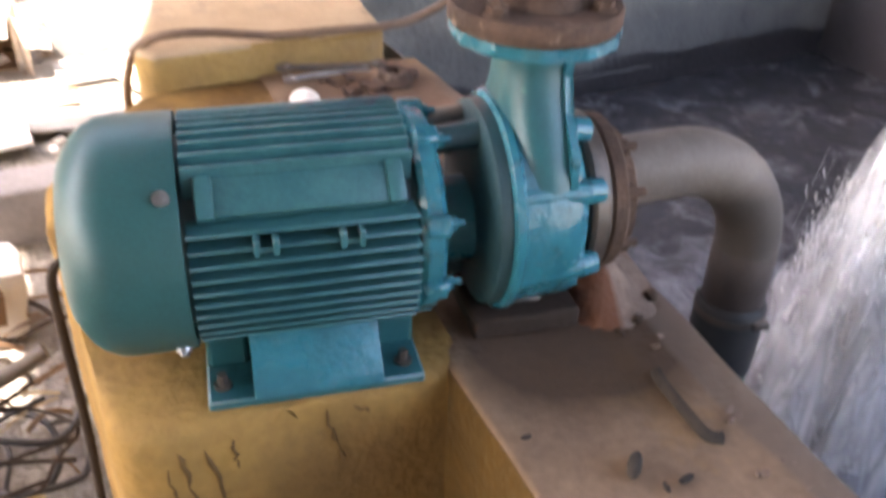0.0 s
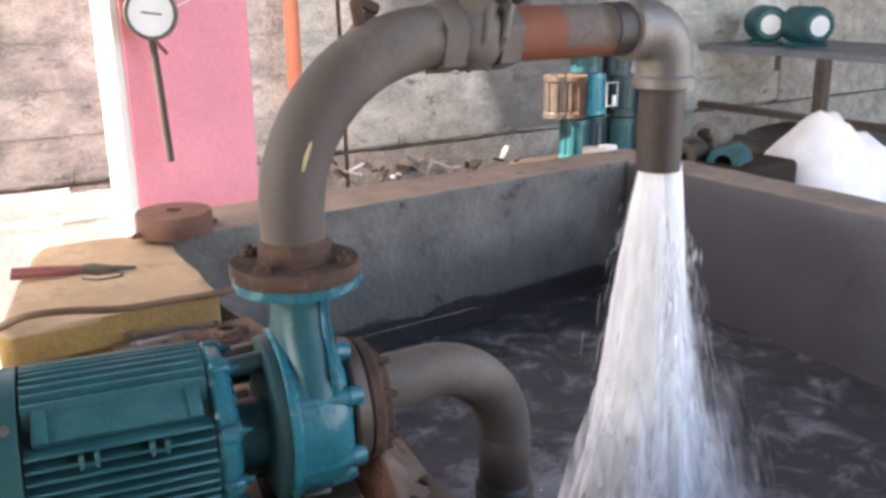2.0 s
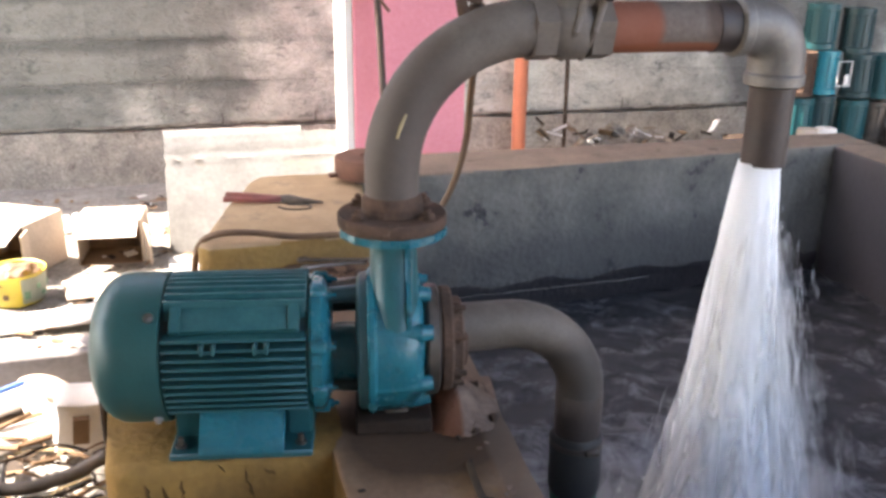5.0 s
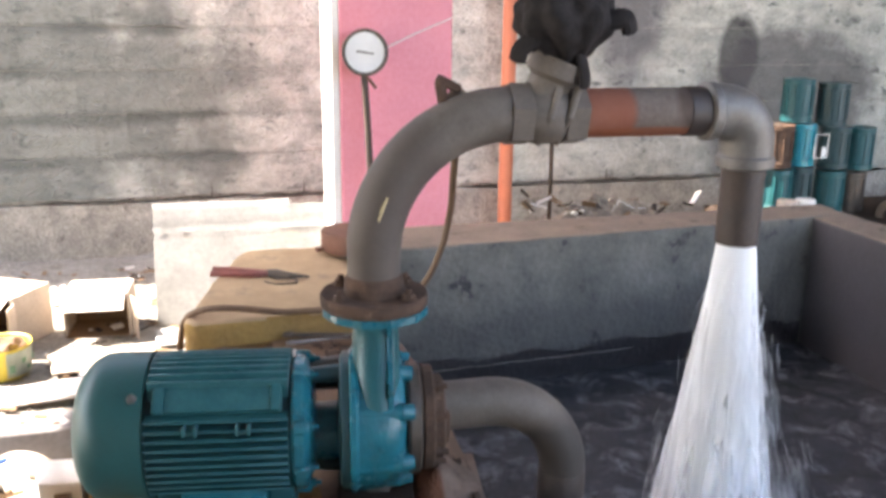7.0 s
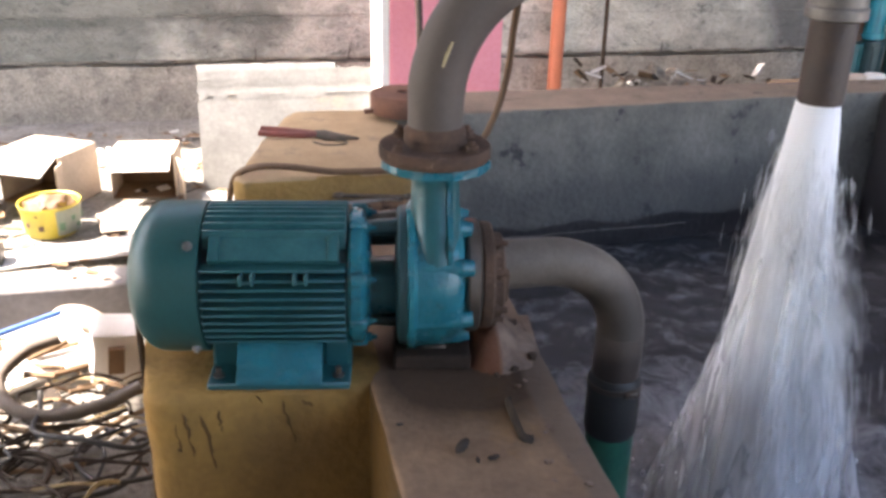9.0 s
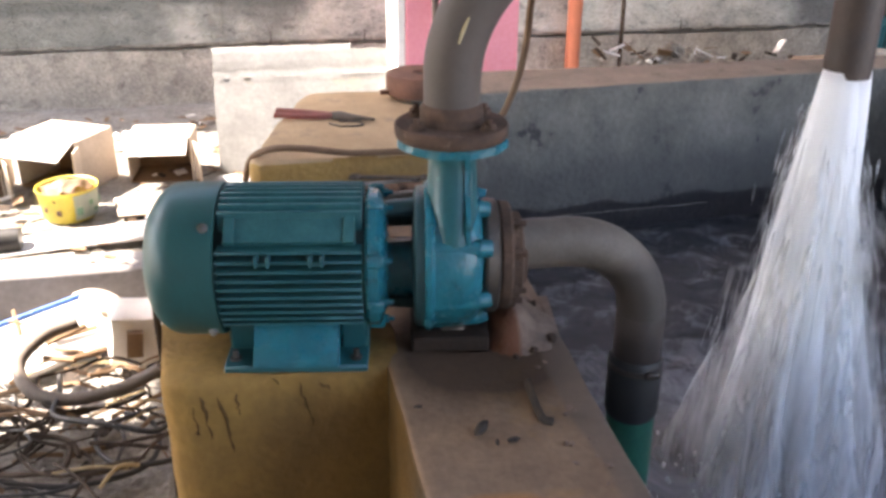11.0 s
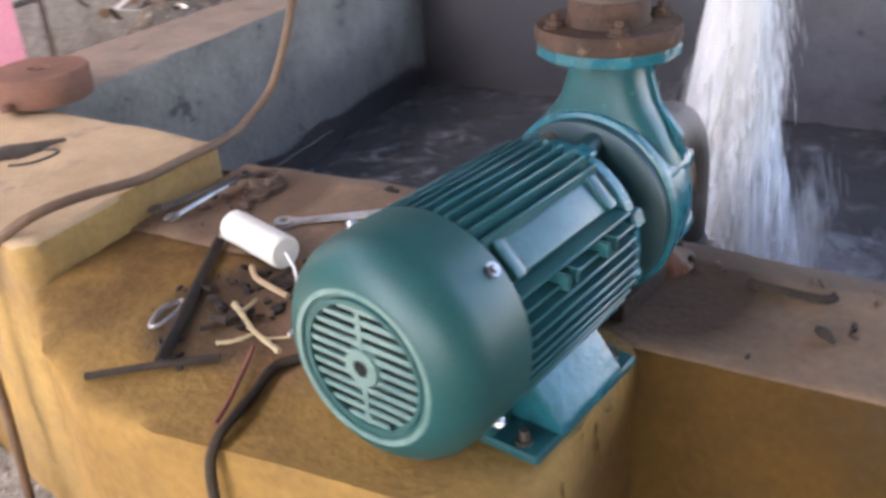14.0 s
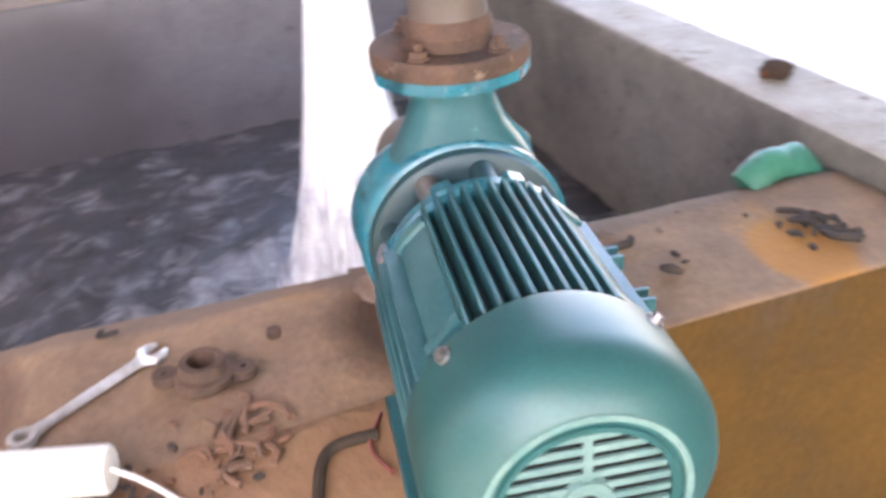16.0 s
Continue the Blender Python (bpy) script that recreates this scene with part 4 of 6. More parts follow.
    tube(f, [along(0.595, ZP), along(0.632, ZP), along(0.638, ZP)], [0.0475, 0.0475, 0.0455], 30)
    part("collar", f, PIPE_DARK, p, "dark threaded collar")
    L = 0.732 / DIRX.x
    RE = 0.062
    f = bmesh.new()
    pts = [along(0.635, ZP), along(0.64, ZP), along(0.655, ZP), along(0.66, ZP)] + arc(along(L - RE, ZP - RE), Vector((0, 0, 1)), DIRX, RE, 0, 90, 10) + [along(L, ZP - 0.085), along(L, ZP - 0.09), along(L, ZP - 0.108), along(L, ZP - 0.112)]
    tube(f, pts, [0.047, 0.056, 0.056, 0.052] + [0.0525] * 11 + [0.052, 0.056, 0.056, 0.047], 30)
    part("elbow", f, PIPE_GREY, p, "grey zinc elbow")
    f = bmesh.new()
    z0 = 1.081
    lathe(f, [(z0, 0.038), (z0, 0.0425), (ZP - 0.1, 0.0425), (ZP - 0.1, 0.038)], Matrix.Translation(along(L, 0)) @ Matrix.Rotation(radians(-90), 4, "Y"), 30, closed=True)
    part("spout", f, PIPE_DARK, p, "dark wet down spout")
    # small tap on the bend, from which the brown hose hangs
    f = bmesh.new()
    q = along(0.135, ZP + 0.028, 0.01)
    cyl(f, q - Vector((0, 0, 0.03)), q + Vector((-0.012, 0, 0.03)), 0.011, 0.010, 12)
    box(f, (0.05, 0.012, 0.018), Matrix.Translation(q + Vector((0.004, 0, 0.026))) @ pose(0, 0, 0, 0, 25, 10), bevel=0.004)
    part("air_cock", f, RUST, p, "small rusty air cock")

    # suction pipe
    s = thing("suction_pipe", "grey-brown suction pipe bending down into the tank", "pipe", at=(0.52, 0, 0.765))
    f = bmesh.new()
    lathe(f, [(0.503, 0.0), (0.503, 0.097), (0.507, 0.101), (0.522, 0.101), (0.526, 0.097), (0.526, 0.083), (0.53, 0.081), (0.543, 0.081), (0.547, 0.074), (0.549, 0.056), (0.556, 0.053), (0.556, 0)], XM, 40)
    fl = part("rusty_flange", f, RUST, s, "rusty suction flange")
    for a in (25, 115, 155, 205, 245, 335):
        f = bmesh.new()
        bolt(f, (0.524, 0.086 * math.cos(radians(a)), AX + 0.086 * math.sin(radians(a))), (1, 0, 0), 0.012, 0.012)
        part("bolt", f, RUST, fl, "rusty bolt")
    f = bmesh.new()
    d = Vector((0.25, 0.035, 0)).normalized()
    a0 = Vector((0.54, 0.0, 0.785))
    R = 0.165
    pts = [a0, a0 + d * 0.05] + arc(a0 + d * (0.262 - R) - Vector((0, 0, R)), Vector((0, 0, 1)), d, R, 0, 90, 14)
    tube(f, pts, 0.0475, 30)
    part("bend", f, PIPE, s, "grey-brown steel bend")
    f = bmesh.new()
    tube(f, [pts[-1] + Vector((0, 0, 0.001)), pts[-1], pts[-1] - Vector((0, 0, 0.05)), a0 + d * 0.262 - Vector((0, 0, 0.26))], [0.0475, 0.0482, 0.0482, 0.0475], 30)
    part("down_leg", f, PIPE_DARK, s, "dark wet lower leg")
    e = a0 + d * 0.262
    f = bmesh.new()
    tube(f, [Vector((e.x, e.y, 0.525)), Vector((e.x, e.y, 0.515)), Vector((e.x, e.y, 0.40)), Vector((e.x, e.y, 0.385))], [0.05, 0.055, 0.055, 0.05], 28)
    part("rubber_coupling", f, RUBBER, s, "black rubber coupling")
    for z in (0.505,):
        f = bmesh.new()
        lathe(f, [(z - 0.006, 0.0562), (z + 0.006, 0.0562), (z + 0.006, 0.0545), (z - 0.006, 0.0545)], Matrix.Translation((e.x, e.y, 0)) @ Matrix.Rotation(radians(-90), 4, "Y"), 28, closed=True)
        box(f, (0.03, 0.014, 0.014), (e.x + 0.02, e.y - 0.056, z), bevel=0.003)
        part("hose_clamp", f, DARK_STEEL, s, "bright hose clamp")
    f = bmesh.new()
    tube(f, spline([(e.x, e.y, 0.40), (e.x + 0.002, e.y, 0.3), (e.x + 0.006, e.y + 0.01, 0.0), (e.x + 0.01, e.y + 0.02, -0.2)]), 0.0495, 28)
    part("green_hose", f, HOSE_GREEN, s, "green hose going into the water")


build_pipes()


# ---- the jet ----
JET = along(0.732 / DIRX.x, 1.083)


def build_jet():
    j = thing("water_jet", "white foaming water jet falling from the spout", "water jet", at=(JET.x, JET.y, 0.12))
    top = JET.z - 0.12
    cores = []
    for c in range(4):
        f = bmesh.new()
        n, k = 64, 40
        rings = []
        for i in range(k + 1):
            s = i / k
            z = top + 0.012 - s * (top + 0.045)
            r = 0.037 + (0.068, 0.09, 0.115, 0.18)[c] * s ** (0.85, 0.85, 0.85, 1.25)[c] - 0.004 * c * (1 - s)
            ring = []
            for q in range(n):
                a = 2 * math.pi * q / n
                p = Vector((math.cos(a) * 3, math.sin(a) * 3, z * 1.6 + 9 * c))
                w = s ** 0.6 * (0.6, 0.75, 1.1, 1.7)[c] * (0.28 * noise.noise(p) + 0.14 * noise.noise(Vector((p.x * 2.5, p.y * 2.5, p.z * 1.5))) + 0.05 * noise.noise(Vector((p.x * 5, p.y * 5, p.z * 2))))
                rr = r * (1 + w)
                ring.append(f.verts.new((rr * math.cos(a), rr * math.sin(a), z)))
            rings.append(ring)
        for q, w in zip(rings, rings[1:]):
            for x in range(n):
                f.faces.new((q[x], q[(x + 1) % n], w[(x + 1) % n], w[x]))
        cores.append(part("jet_core", f, (FOAM, FOAM, MIST, HAZE)[c], j, "soft misty skin of the jet" if c > 1 else "dense white core of the jet", local=True, sharp=180))
    shapes = []
    for c in range(4):
        rnd = random.Random(40 + c)
        f = bmesh.new()
        for _ in range(420):
            x, y, z = rnd.gauss(0, 0.021), rnd.gauss(0, 0.021), max(-0.2, min(0.2, rnd.gauss(0, 0.08)))
            w = rnd.uniform(0.0006, 0.0018)
            ln = w * rnd.uniform(3, 13)
            tip = f.verts.new((x, y, z + ln))
            low = f.verts.new((x + rnd.uniform(-0.004, 0.004), y, z - ln))
            mid = [f.verts.new((x + w * math.cos(b), y + w * math.sin(b), z + rnd.uniform(-0.3, 0.3) * ln)) for b in (0, 2.1, 4.2)]
            for q in range(3):
                f.faces.new((tip, mid[q], mid[(q + 1) % 3]))
                f.faces.new((low, mid[(q + 1) % 3], mid[q]))
        me = finish("spray_tuft", f, MIST, 180)
        shapes.append(me)
    tufts = []
    for k in range(84):
        ob = new("spray_tuft", shapes[k % 4])
        ob.parent = j
        tagged(ob, kind="stuff")
        tufts.append(ob)
    # splash crowns where the jet strikes the water
    rnd = random.Random(7)
    f = bmesh.new()
    for _ in range(500):
        a, r = rnd.uniform(0, 6.283), abs(rnd.gauss(0.14, 0.075))
        s = rnd.uniform(0.0015, 0.005)
        q = Vector((r * math.cos(a), r * math.sin(a), abs(rnd.gauss(0, 0.05)) * (1.2 - r)))
        bmesh.ops.create_icosphere(f, subdivisions=1, radius=s, matrix=Matrix.Translation(q) @ Matrix.Diagonal((1, 1, rnd.uniform(0.6, 2.0), 1)))
    ring = [part("splash", f, MIST, j, "low white splash round the jet's foot", local=True)]
    tagged(ring[0], kind="stuff")
    return j, cores, tufts, ring


jet, jet_cores, jet_tufts, jet_splash = build_jet()


# ---- things on the ledge ----
def ngon(cx, cy, r, n, rnd=None, a0=0.0):
    return [(cx + r * (1 + (rnd.uniform(-0.2, 0.2) if rnd else 0)) * math.cos(a0 + 2 * math.pi * k / n), cy + r * (1 + (rnd.uniform(-0.2, 0.2) if rnd else 0)) * math.sin(a0 + 2 * math.pi * k / n)) for k in range(n)]


UP = Matrix.Rotation(radians(-90), 4, "Y")      # turns the lathe's axis upwards


def lumps(bm, count, cx, cy, z, sx, sy, size, rnd, flat=0.6):
    for _ in range(count):
        x, y = rnd.gauss(cx, sx), rnd.gauss(cy, sy)
        s = rnd.uniform(*size)
        m = Matrix.Translation((x, y, z + s * 0.4 * flat)) @ pose(0, 0, 0, rnd.uniform(-30, 30), rnd.uniform(-30, 30), rnd.uniform(0, 360)) @ Matrix.Diagonal((s, s * rnd.uniform(0.5, 1.0), s * flat * rnd.uniform(0.5, 1), 1))
        bmesh.ops.create_icosphere(bm, subdivisions=1, radius=0.5, matrix=m)


def ring_flange(at, r, hole, h, turn, label, material):
    f = bmesh.new()
    lathe(f, [(0, hole), (0, r), (h * 0.4, r), (h * 0.5, r * 0.8), (h, r * 0.72), (h, hole)], UP, 28, closed=True)
    for s in (-1, 1):
        q = Vector((s * r * 1.25, 0, 0))
        lathe(f, [(0, 0.004), (0, r * 0.42), (h * 0.45, r * 0.42), (h * 0.45, 0.004)], Matrix.Translation(q) @ UP, 14, closed=True)
    f.transform(pose(*at, 0, 0, turn))
    return solid("pipe_flange", f, material, label, "flange", "flanges on the ledge", at=at)


def spanner(a, b, w, material, label, ring_end=True):
    """A flat spanner from a to b, with a ring at b and an open jaw at a."""
    a, b = Vector(a), Vector(b)
    d = (b - a).normalized()
    n = Vector((-d.y, d.x, 0)).normalized()
    t = thing("spanner", label, "spanner", "spanners on the ledge", at=tuple(a))
    f = bmesh.new()
    tube(f, [a + d * w * 1.2, a + d * w * 2.2, b - d * w * 2.2, b - d * w], [w * 0.6, w * 0.5, w * 0.45, w * 0.6], 10, flat=0.5)
    part("shank", f, material, t)
    f = bmesh.new()
    lathe(f, [(-0.004, w * 0.62), (-0.004, w * 1.15), (0.005, w * 1.15), (0.005, w * 0.62)], Matrix.Translation(b) @ UP, 20, closed=True)
    part("ring_end", f, material, t)
    f = bmesh.new()
    for s in (-1, 1):
        tube(f, [a + d * w * 1.4, a + d * w * 0.7 + n * s * w * 0.95, a - d * w * 0.3 + n * s * w * 0.95, a - d * w * 0.9 + n * s * w * 0.6], [w * 0.5, w * 0.5, w * 0.42, w * 0.25], 8, flat=0.6)
    part("open_jaw", f, material, t)
    return t


def rod(name, pts, r, material, label, category, k=6, n=8, flat=1.0, group=""):
    f = bmesh.new()
    tube(f, spline(pts, k), r, n, flat=flat)
    return solid(name, f, material, label, category, group, at=tuple(pts[0]))


def ledge_things():
    rnd = random.Random(5)
    # cast pulley on the block
    p = thing("pulley", "brown cast-iron pulley lying on the block", "pulley", at=(0.386, 1.514, 0.68))
    f = bmesh.new()
    lathe(f, [(0.688, 0.0), (0.688, 0.112), (0.694, 0.116), (0.752, 0.116), (0.758, 0.112), (0.759, 0.026), (0.752, 0.022), (0.752, 0.0)], Matrix.Translation((0.386, 1.514, 0)) @ UP, 44)
    part("wheel", f, BROWN_IRON, p)
    f = bmesh.new()
    lathe(f, [(0.7525, 0.0), (0.7525, 0.017)], Matrix.Translation((0.386, 1.514, 0)) @ UP, 20)
    part("bore", f, DARK, p, "dark bore hole")
    for a in (20, 200):
        f = bmesh.new()
        q = Vector((0.386 + 0.112 * math.cos(radians(a)), 1.514 + 0.112 * math.sin(radians(a)), 0.70))
        cyl(f, q, q + Vector((math.cos(radians(a)), math.sin(radians(a)), 0)) * 0.03, 0.010, 0.009, 8)
        part("set_bolt", f, BROWN_IRON, p)
    # pliers with red grips
    p = thing("pliers", "pliers with worn red grips lying over the block's edge", "pliers", at=(0.1, 1.25, 0.672))
    for k, dy in ((0, 0.0), (1, 0.052)):
        f = bmesh.new()
        tube(f, spline([(-0.075, 1.285 - dy, 0.688), (0.0, 1.272 - dy * 0.9, 0.687), (0.07, 1.25 - dy * 0.5, 0.686), (0.11, 1.235, 0.686)]), 0.0105, 10, flat=0.7)
        part("grip", f, RED, p, "worn red grip")
    f = bmesh.new()
    tube(f, [(0.10, 1.238, 0.686), (0.13, 1.228, 0.686), (0.17, 1.214, 0.685), (0.24, 1.195, 0.684)], [0.013, 0.018, 0.012, 0.005], 10, flat=0.6)
    part("jaw", f, DARK_STEEL, p, "dark steel jaws")
    rod("wire_loop", [(0.10, 1.18, 0.676), (0.14, 1.15, 0.676), (0.20, 1.16, 0.676), (0.19, 1.20, 0.676), (0.13, 1.205, 0.676)], 0.003, DARK_STEEL, "thin dark wire loop on the block", "wire", n=6)
    # long brown hose from the air cock over the block's front edge to the ground
    q = along(0.135, ZP + 0.02, 0.014)
    pts = [q, q + Vector((0.03, 0.06, 0.012)), (0.61, 0.28, 1.345), (0.635, 0.54, 1.25), (0.65, 0.75, 1.11), (0.655, 0.855, 0.98), (0.635, 0.89, 0.86), (0.585, 0.91, 0.745), (0.50, 0.91, 0.69), (0.42, 0.885, 0.683), (0.30, 0.86, 0.688), (0.18, 0.838, 0.692), (0.06, 0.835, 0.706), (-0.03, 0.845, 0.702), (-0.09, 0.875, 0.668), (-0.118, 0.91, 0.60), (-0.13, 0.94, 0.52), (-0.135, 0.95, 0.42), (-0.14, 0.95, 0.28), (-0.155, 0.95, 0.03)]
    f = bmesh.new()
    tube(f, spline(pts, 8), 0.0095, 10)
    h = thing("rubber_hose", "brown rubber hose running from the pipe over the block", "hose", at=(0.42, 0.87, 0.67))
    part("tube", f, CABLE, h)
    f = bmesh.new()
    tube(f, spline(pts, 8)[5:8], 0.0112, 12)
    part("clamp", f, DARK_STEEL, h, "dark hose clamp")
    ring_flange((0.41, 0.765, 0.602), 0.042, 0.019, 0.030, 35, "rusty oval flange with a bolt hole", RUST)
    ring_flange((0.382, 0.375, 0.604), 0.043, 0.021, 0.030, 84, "rusty brown flange beside the spanner", RUST)
    spanner((0.19, 0.83, 0.625), (0.39, 0.80, 0.632), 0.013, DARK_STEEL, "dirty open spanner lying by the hose")
    spanner((0.20, 0.80, 0.612), (0.36, 0.81, 0.624), 0.011, STEEL, "bright ring spanner under the hose")
    spanner((0.456, 0.45, 0.609), (0.305, 0.60, 0.610), 0.016, BRIGHT, "long steel combination spanner")
    f = bmesh.new()
    hexnut(f, (0.457, 0.279, 0.604), (0, 0, 1), 0.011, 0.012)
    solid("nut", f, RUST, "small rusty nut on the ledge", "nut", at=(0.457, 0.279, 0.604))
    # white capacitor with its lead
    a, b = Vector((0.215, 0.632, 0.634)), Vector((0.19, 0.470, 0.634))
    c = thing("capacitor", "cream-white cylindrical motor capacitor with a loose lead", "capacitor", at=(0.19, 0.55, 0.604))
    d = (b - a).normalized()
    f = bmesh.new()
    tube(f, [a, a + d * 0.004, b - d * 0.004, b], [0.026, 0.0295, 0.0295, 0.026], 28)
    can = part("can", f, CAP, c)
    f = bmesh.new()
    tube(f, spline([b, b + d * 0.012 + Vector((-0.004, 0, -0.004)), (0.172, 0.433, 0.622), (0.14, 0.392, 0.612), (0.105, 0.353, 0.611), (0.072, 0.318, 0.612), (0.040, 0.312, 0.609)]), 0.003, 8)
    part("lead", f, PAPER, c, "pale insulated lead")
    f = bmesh.new()
    tube(f, spline([a, a - d * 0.018 + Vector((-0.01, 0, -0.012)), a - d * 0.008 + Vector((-0.035, 0, -0.024))]), 0.005, 8)
    part("terminal", f, STEEL, c, "metal terminal strip")
    # open steel channel under the capacitor and bits in it
    f = bmesh.new()
    tube(f, [(-0.114, 0.412, 0.612), (0.19, 0.645, 0.612)], 0.010, 8, flat=0.6)
    solid("steel_strip", f, IRON, "dark flat steel strip on the platform", "strip", at=(-0.14, 0.405, 0.606))
    rod("iron_rod", [(-0.196, 0.475, 0.611), (-0.125, 0.413, 0.612), (-0.058, 0.350, 0.611)], 0.006, IRON, "short dark iron rod on the platform", "rod")
    rod("spring_wire", [(0.015, 0.535, 0.608), (-0.02, 0.535, 0.612), (-0.058, 0.515, 0.608), (-0.05, 0.50, 0.610), (-0.02, 0.505, 0.612), (0.012, 0.522, 0.610), (0.016, 0.533, 0.611)], 0.0035, STEEL, "bent loop of bright wire", "wire")
    t = thing("twig", "forked pale dry twig among the scraps", "twig", at=(0.011, 0.353, 0.608))
    for pts, r in (([(0.052, 0.445, 0.612), (0.03, 0.395, 0.615), (0.011, 0.353, 0.617), (-0.003, 0.284, 0.614)], 0.0062), ([(0.082, 0.428, 0.611), (0.066, 0.418, 0.616), (0.042, 0.416, 0.613)], 0.0038), ([(-0.034, 0.387, 0.609), (-0.02, 0.365, 0.612), (0.008, 0.352, 0.614)], 0.0042), ([(0.0, 0.33, 0.617), (0.02, 0.30, 0.620), (0.028, 0.292, 0.619)], 0.0025)):
        f = bmesh.new()
        q = spline(pts, 6)
        tube(f, q, [r * (0.75 + 0.5 * noise.noise(Vector((i * 0.7, r * 900, 0)))) for i in range(len(q))], 8)
        part("branch", f, STRAW, t)
    rod("stick", [(0.150, 0.515, 0.613), (0.126, 0.478, 0.616), (0.119, 0.44, 0.615), (0.117, 0.394, 0.611)], 0.005, LEDGE_TAN, "short pale stick on the platform", "stick")
    rod("hook", [(0.54, 0.535, 0.606), (0.522, 0.536, 0.610), (0.518, 0.522, 0.612), (0.532, 0.512, 0.607)], 0.004, IRON, "small dark bent clip on the ledge", "clip")
    rod("red_wire", [(-0.012, 0.33, 0.610), (-0.06, 0.296, 0.612), (-0.119, 0.259, 0.610), (-0.16, 0.238, 0.609)], 0.0035, RED, "short red insulated wire on the platform", "wire")
    rod("power_cable", [(0.20, 0.16, 0.608), (0.182, 0.222, 0.608), (0.098, 0.24, 0.608), (0.018, 0.25, 0.608), (-0.03, 0.268, 0.609), (-0.095, 0.242, 0.609), (-0.14, 0.225, 0.612), (-0.175, 0.212, 0.611), (-0.200, 0.205, 0.585), (-0.204, 0.205, 0.50), (-0.202, 0.20, 0.30), (-0.21, 0.20, 0.03)], 0.0075, CABLE_DARK, "dark brown power cable hanging over the platform edge", "cable")
    rod("thin_wire", [(0.13, 0.15, 0.607), (0.18, 0.17, 0.606), (0.24, 0.15, 0.606)], 0.003, RED, "thin rusty wire by the motor", "wire")
    f = bmesh.new()
    for k in range(26):
        a0 = rnd.uniform(0, 6.283)
        q = Vector((0.225 + 0.07 * math.cos(a0) * rnd.uniform(0.3, 1.1), 0.32 + 0.05 * math.sin(a0) * rnd.uniform(0.3, 1.1), 0.607))
        a, ln, r = rnd.uniform(0, 6.28), rnd.uniform(0.018, 0.042), rnd.uniform(0.0022, 0.0055)
        tube(f, spline([q, q + Vector((math.cos(a), math.sin(a), 0.25)) * ln * 0.5, q + Vector((math.cos(a + 0.5), math.sin(a + 0.5), 0.05)) * ln], 3), r, 7)
    arcpts = [Vector((0.235 + 0.06 * math.cos(radians(w)), 0.30 + 0.04 * math.sin(radians(w)), 0.611)) for w in range(-70, 111, 20)]
    tube(f, arcpts, 0.0045, 8)
    lumps(f, 16, 0.24, 0.345, 0.603, 0.05, 0.04, (0.006, 0.018), rnd)
    solid("scrap_heap", f, RUST_RED, "heap of rusty copper turnings and washers", "scrap", kind="stuff", at=(0.255, 0.365, 0.603))
    f = bmesh.new()
    lumps(f, 70, 0.1, 0.45, 0.602, 0.07, 0.07, (0.006, 0.024), rnd)
    for k in range(8):
        q = Vector((rnd.uniform(0.0, 0.16), rnd.uniform(0.38, 0.56), 0.609))
        a = rnd.uniform(0, 6.28)
        tube(f, [q, q + Vector((math.cos(a), math.sin(a), 0.1)) * rnd.uniform(0.02, 0.05)], rnd.uniform(0.003, 0.006), 6)
    solid("dirt_scraps", f, IRON, "dark greasy scraps and bolts on the platform", "scrap", kind="stuff", at=(0.1, 0.45, 0.602))
    f = bmesh.new()
    lumps(f, 26, 0.33, 0.76, 0.602, 0.06, 0.035, (0.01, 0.03), rnd)
    solid("corner_scraps", f, RUST, "rusty nuts and washers in the corner", "scrap", kind="stuff", at=(0.33, 0.76, 0.602))
    # stick, stones and crumbs on the tank wall
    f = bmesh.new()
    pts = spline([(0.545, -0.188, 0.610), (0.545, -0.21, 0.607), (0.552, -0.28, 0.606), (0.557, -0.305, 0.607), (0.572, -0.314, 0.609)])
    tube(f, pts, [0.004] + [0.0075] * (len(pts) - 2) + [0.004], 8, flat=0.45)
    solid("bent_strip", f, IRON, "bent dark metal strip on the ledge", "strip", at=(0.545, -0.21, 0.602))
    for x, y, s, a in ((0.452, -0.333, 0.040, 55), (0.50, -0.36, 0.022, 20), (0.352, -0.262, 0.014, 0), (0.475, -0.365, 0.016, 90)):
        f = bmesh.new()
        bmesh.ops.create_icosphere(f, subdivisions=2, radius=0.5)
        for v in f.verts:
            v.co *= 1 + 0.3 * noise.noise(v.co * 3 + Vector((x * 50, 0, 0)))
        f.transform(Matrix.Translation((x, y, 0.604 + s * 0.2)) @ pose(0, 0, 0, 0, 0, a) @ Matrix.Diagonal((s, s * 0.42, s * 0.42, 1)))
        solid("stone_chip", f, IRON, "dark brown chip of stone on the ledge", "stone", "stone chips", at=(x, y, 0.603))
    f = bmesh.new()
    for k in range(9):
        q = Vector((rnd.gauss(0.51, 0.02), rnd.gauss(-0.62, 0.03), 0.609))
        a = rnd.uniform(0, 6.28)
        tube(f, spline([q, q + Vector((math.cos(a), math.sin(a), 0.2)) * 0.03, q + Vector((math.cos(a + 0.7), math.sin(a + 0.7), 0)) * 0.06], 4), rnd.uniform(0.003, 0.006), 6)
    lumps(f, 12, 0.51, -0.61, 0.602, 0.03, 0.04, (0.01, 0.025), rnd)
    solid("wire_scraps", f, IRON, "dark tangle of wire scraps on the ledge", "scrap", kind="stuff", at=(0.51, -0.61, 0.602))
    f = bmesh.new()
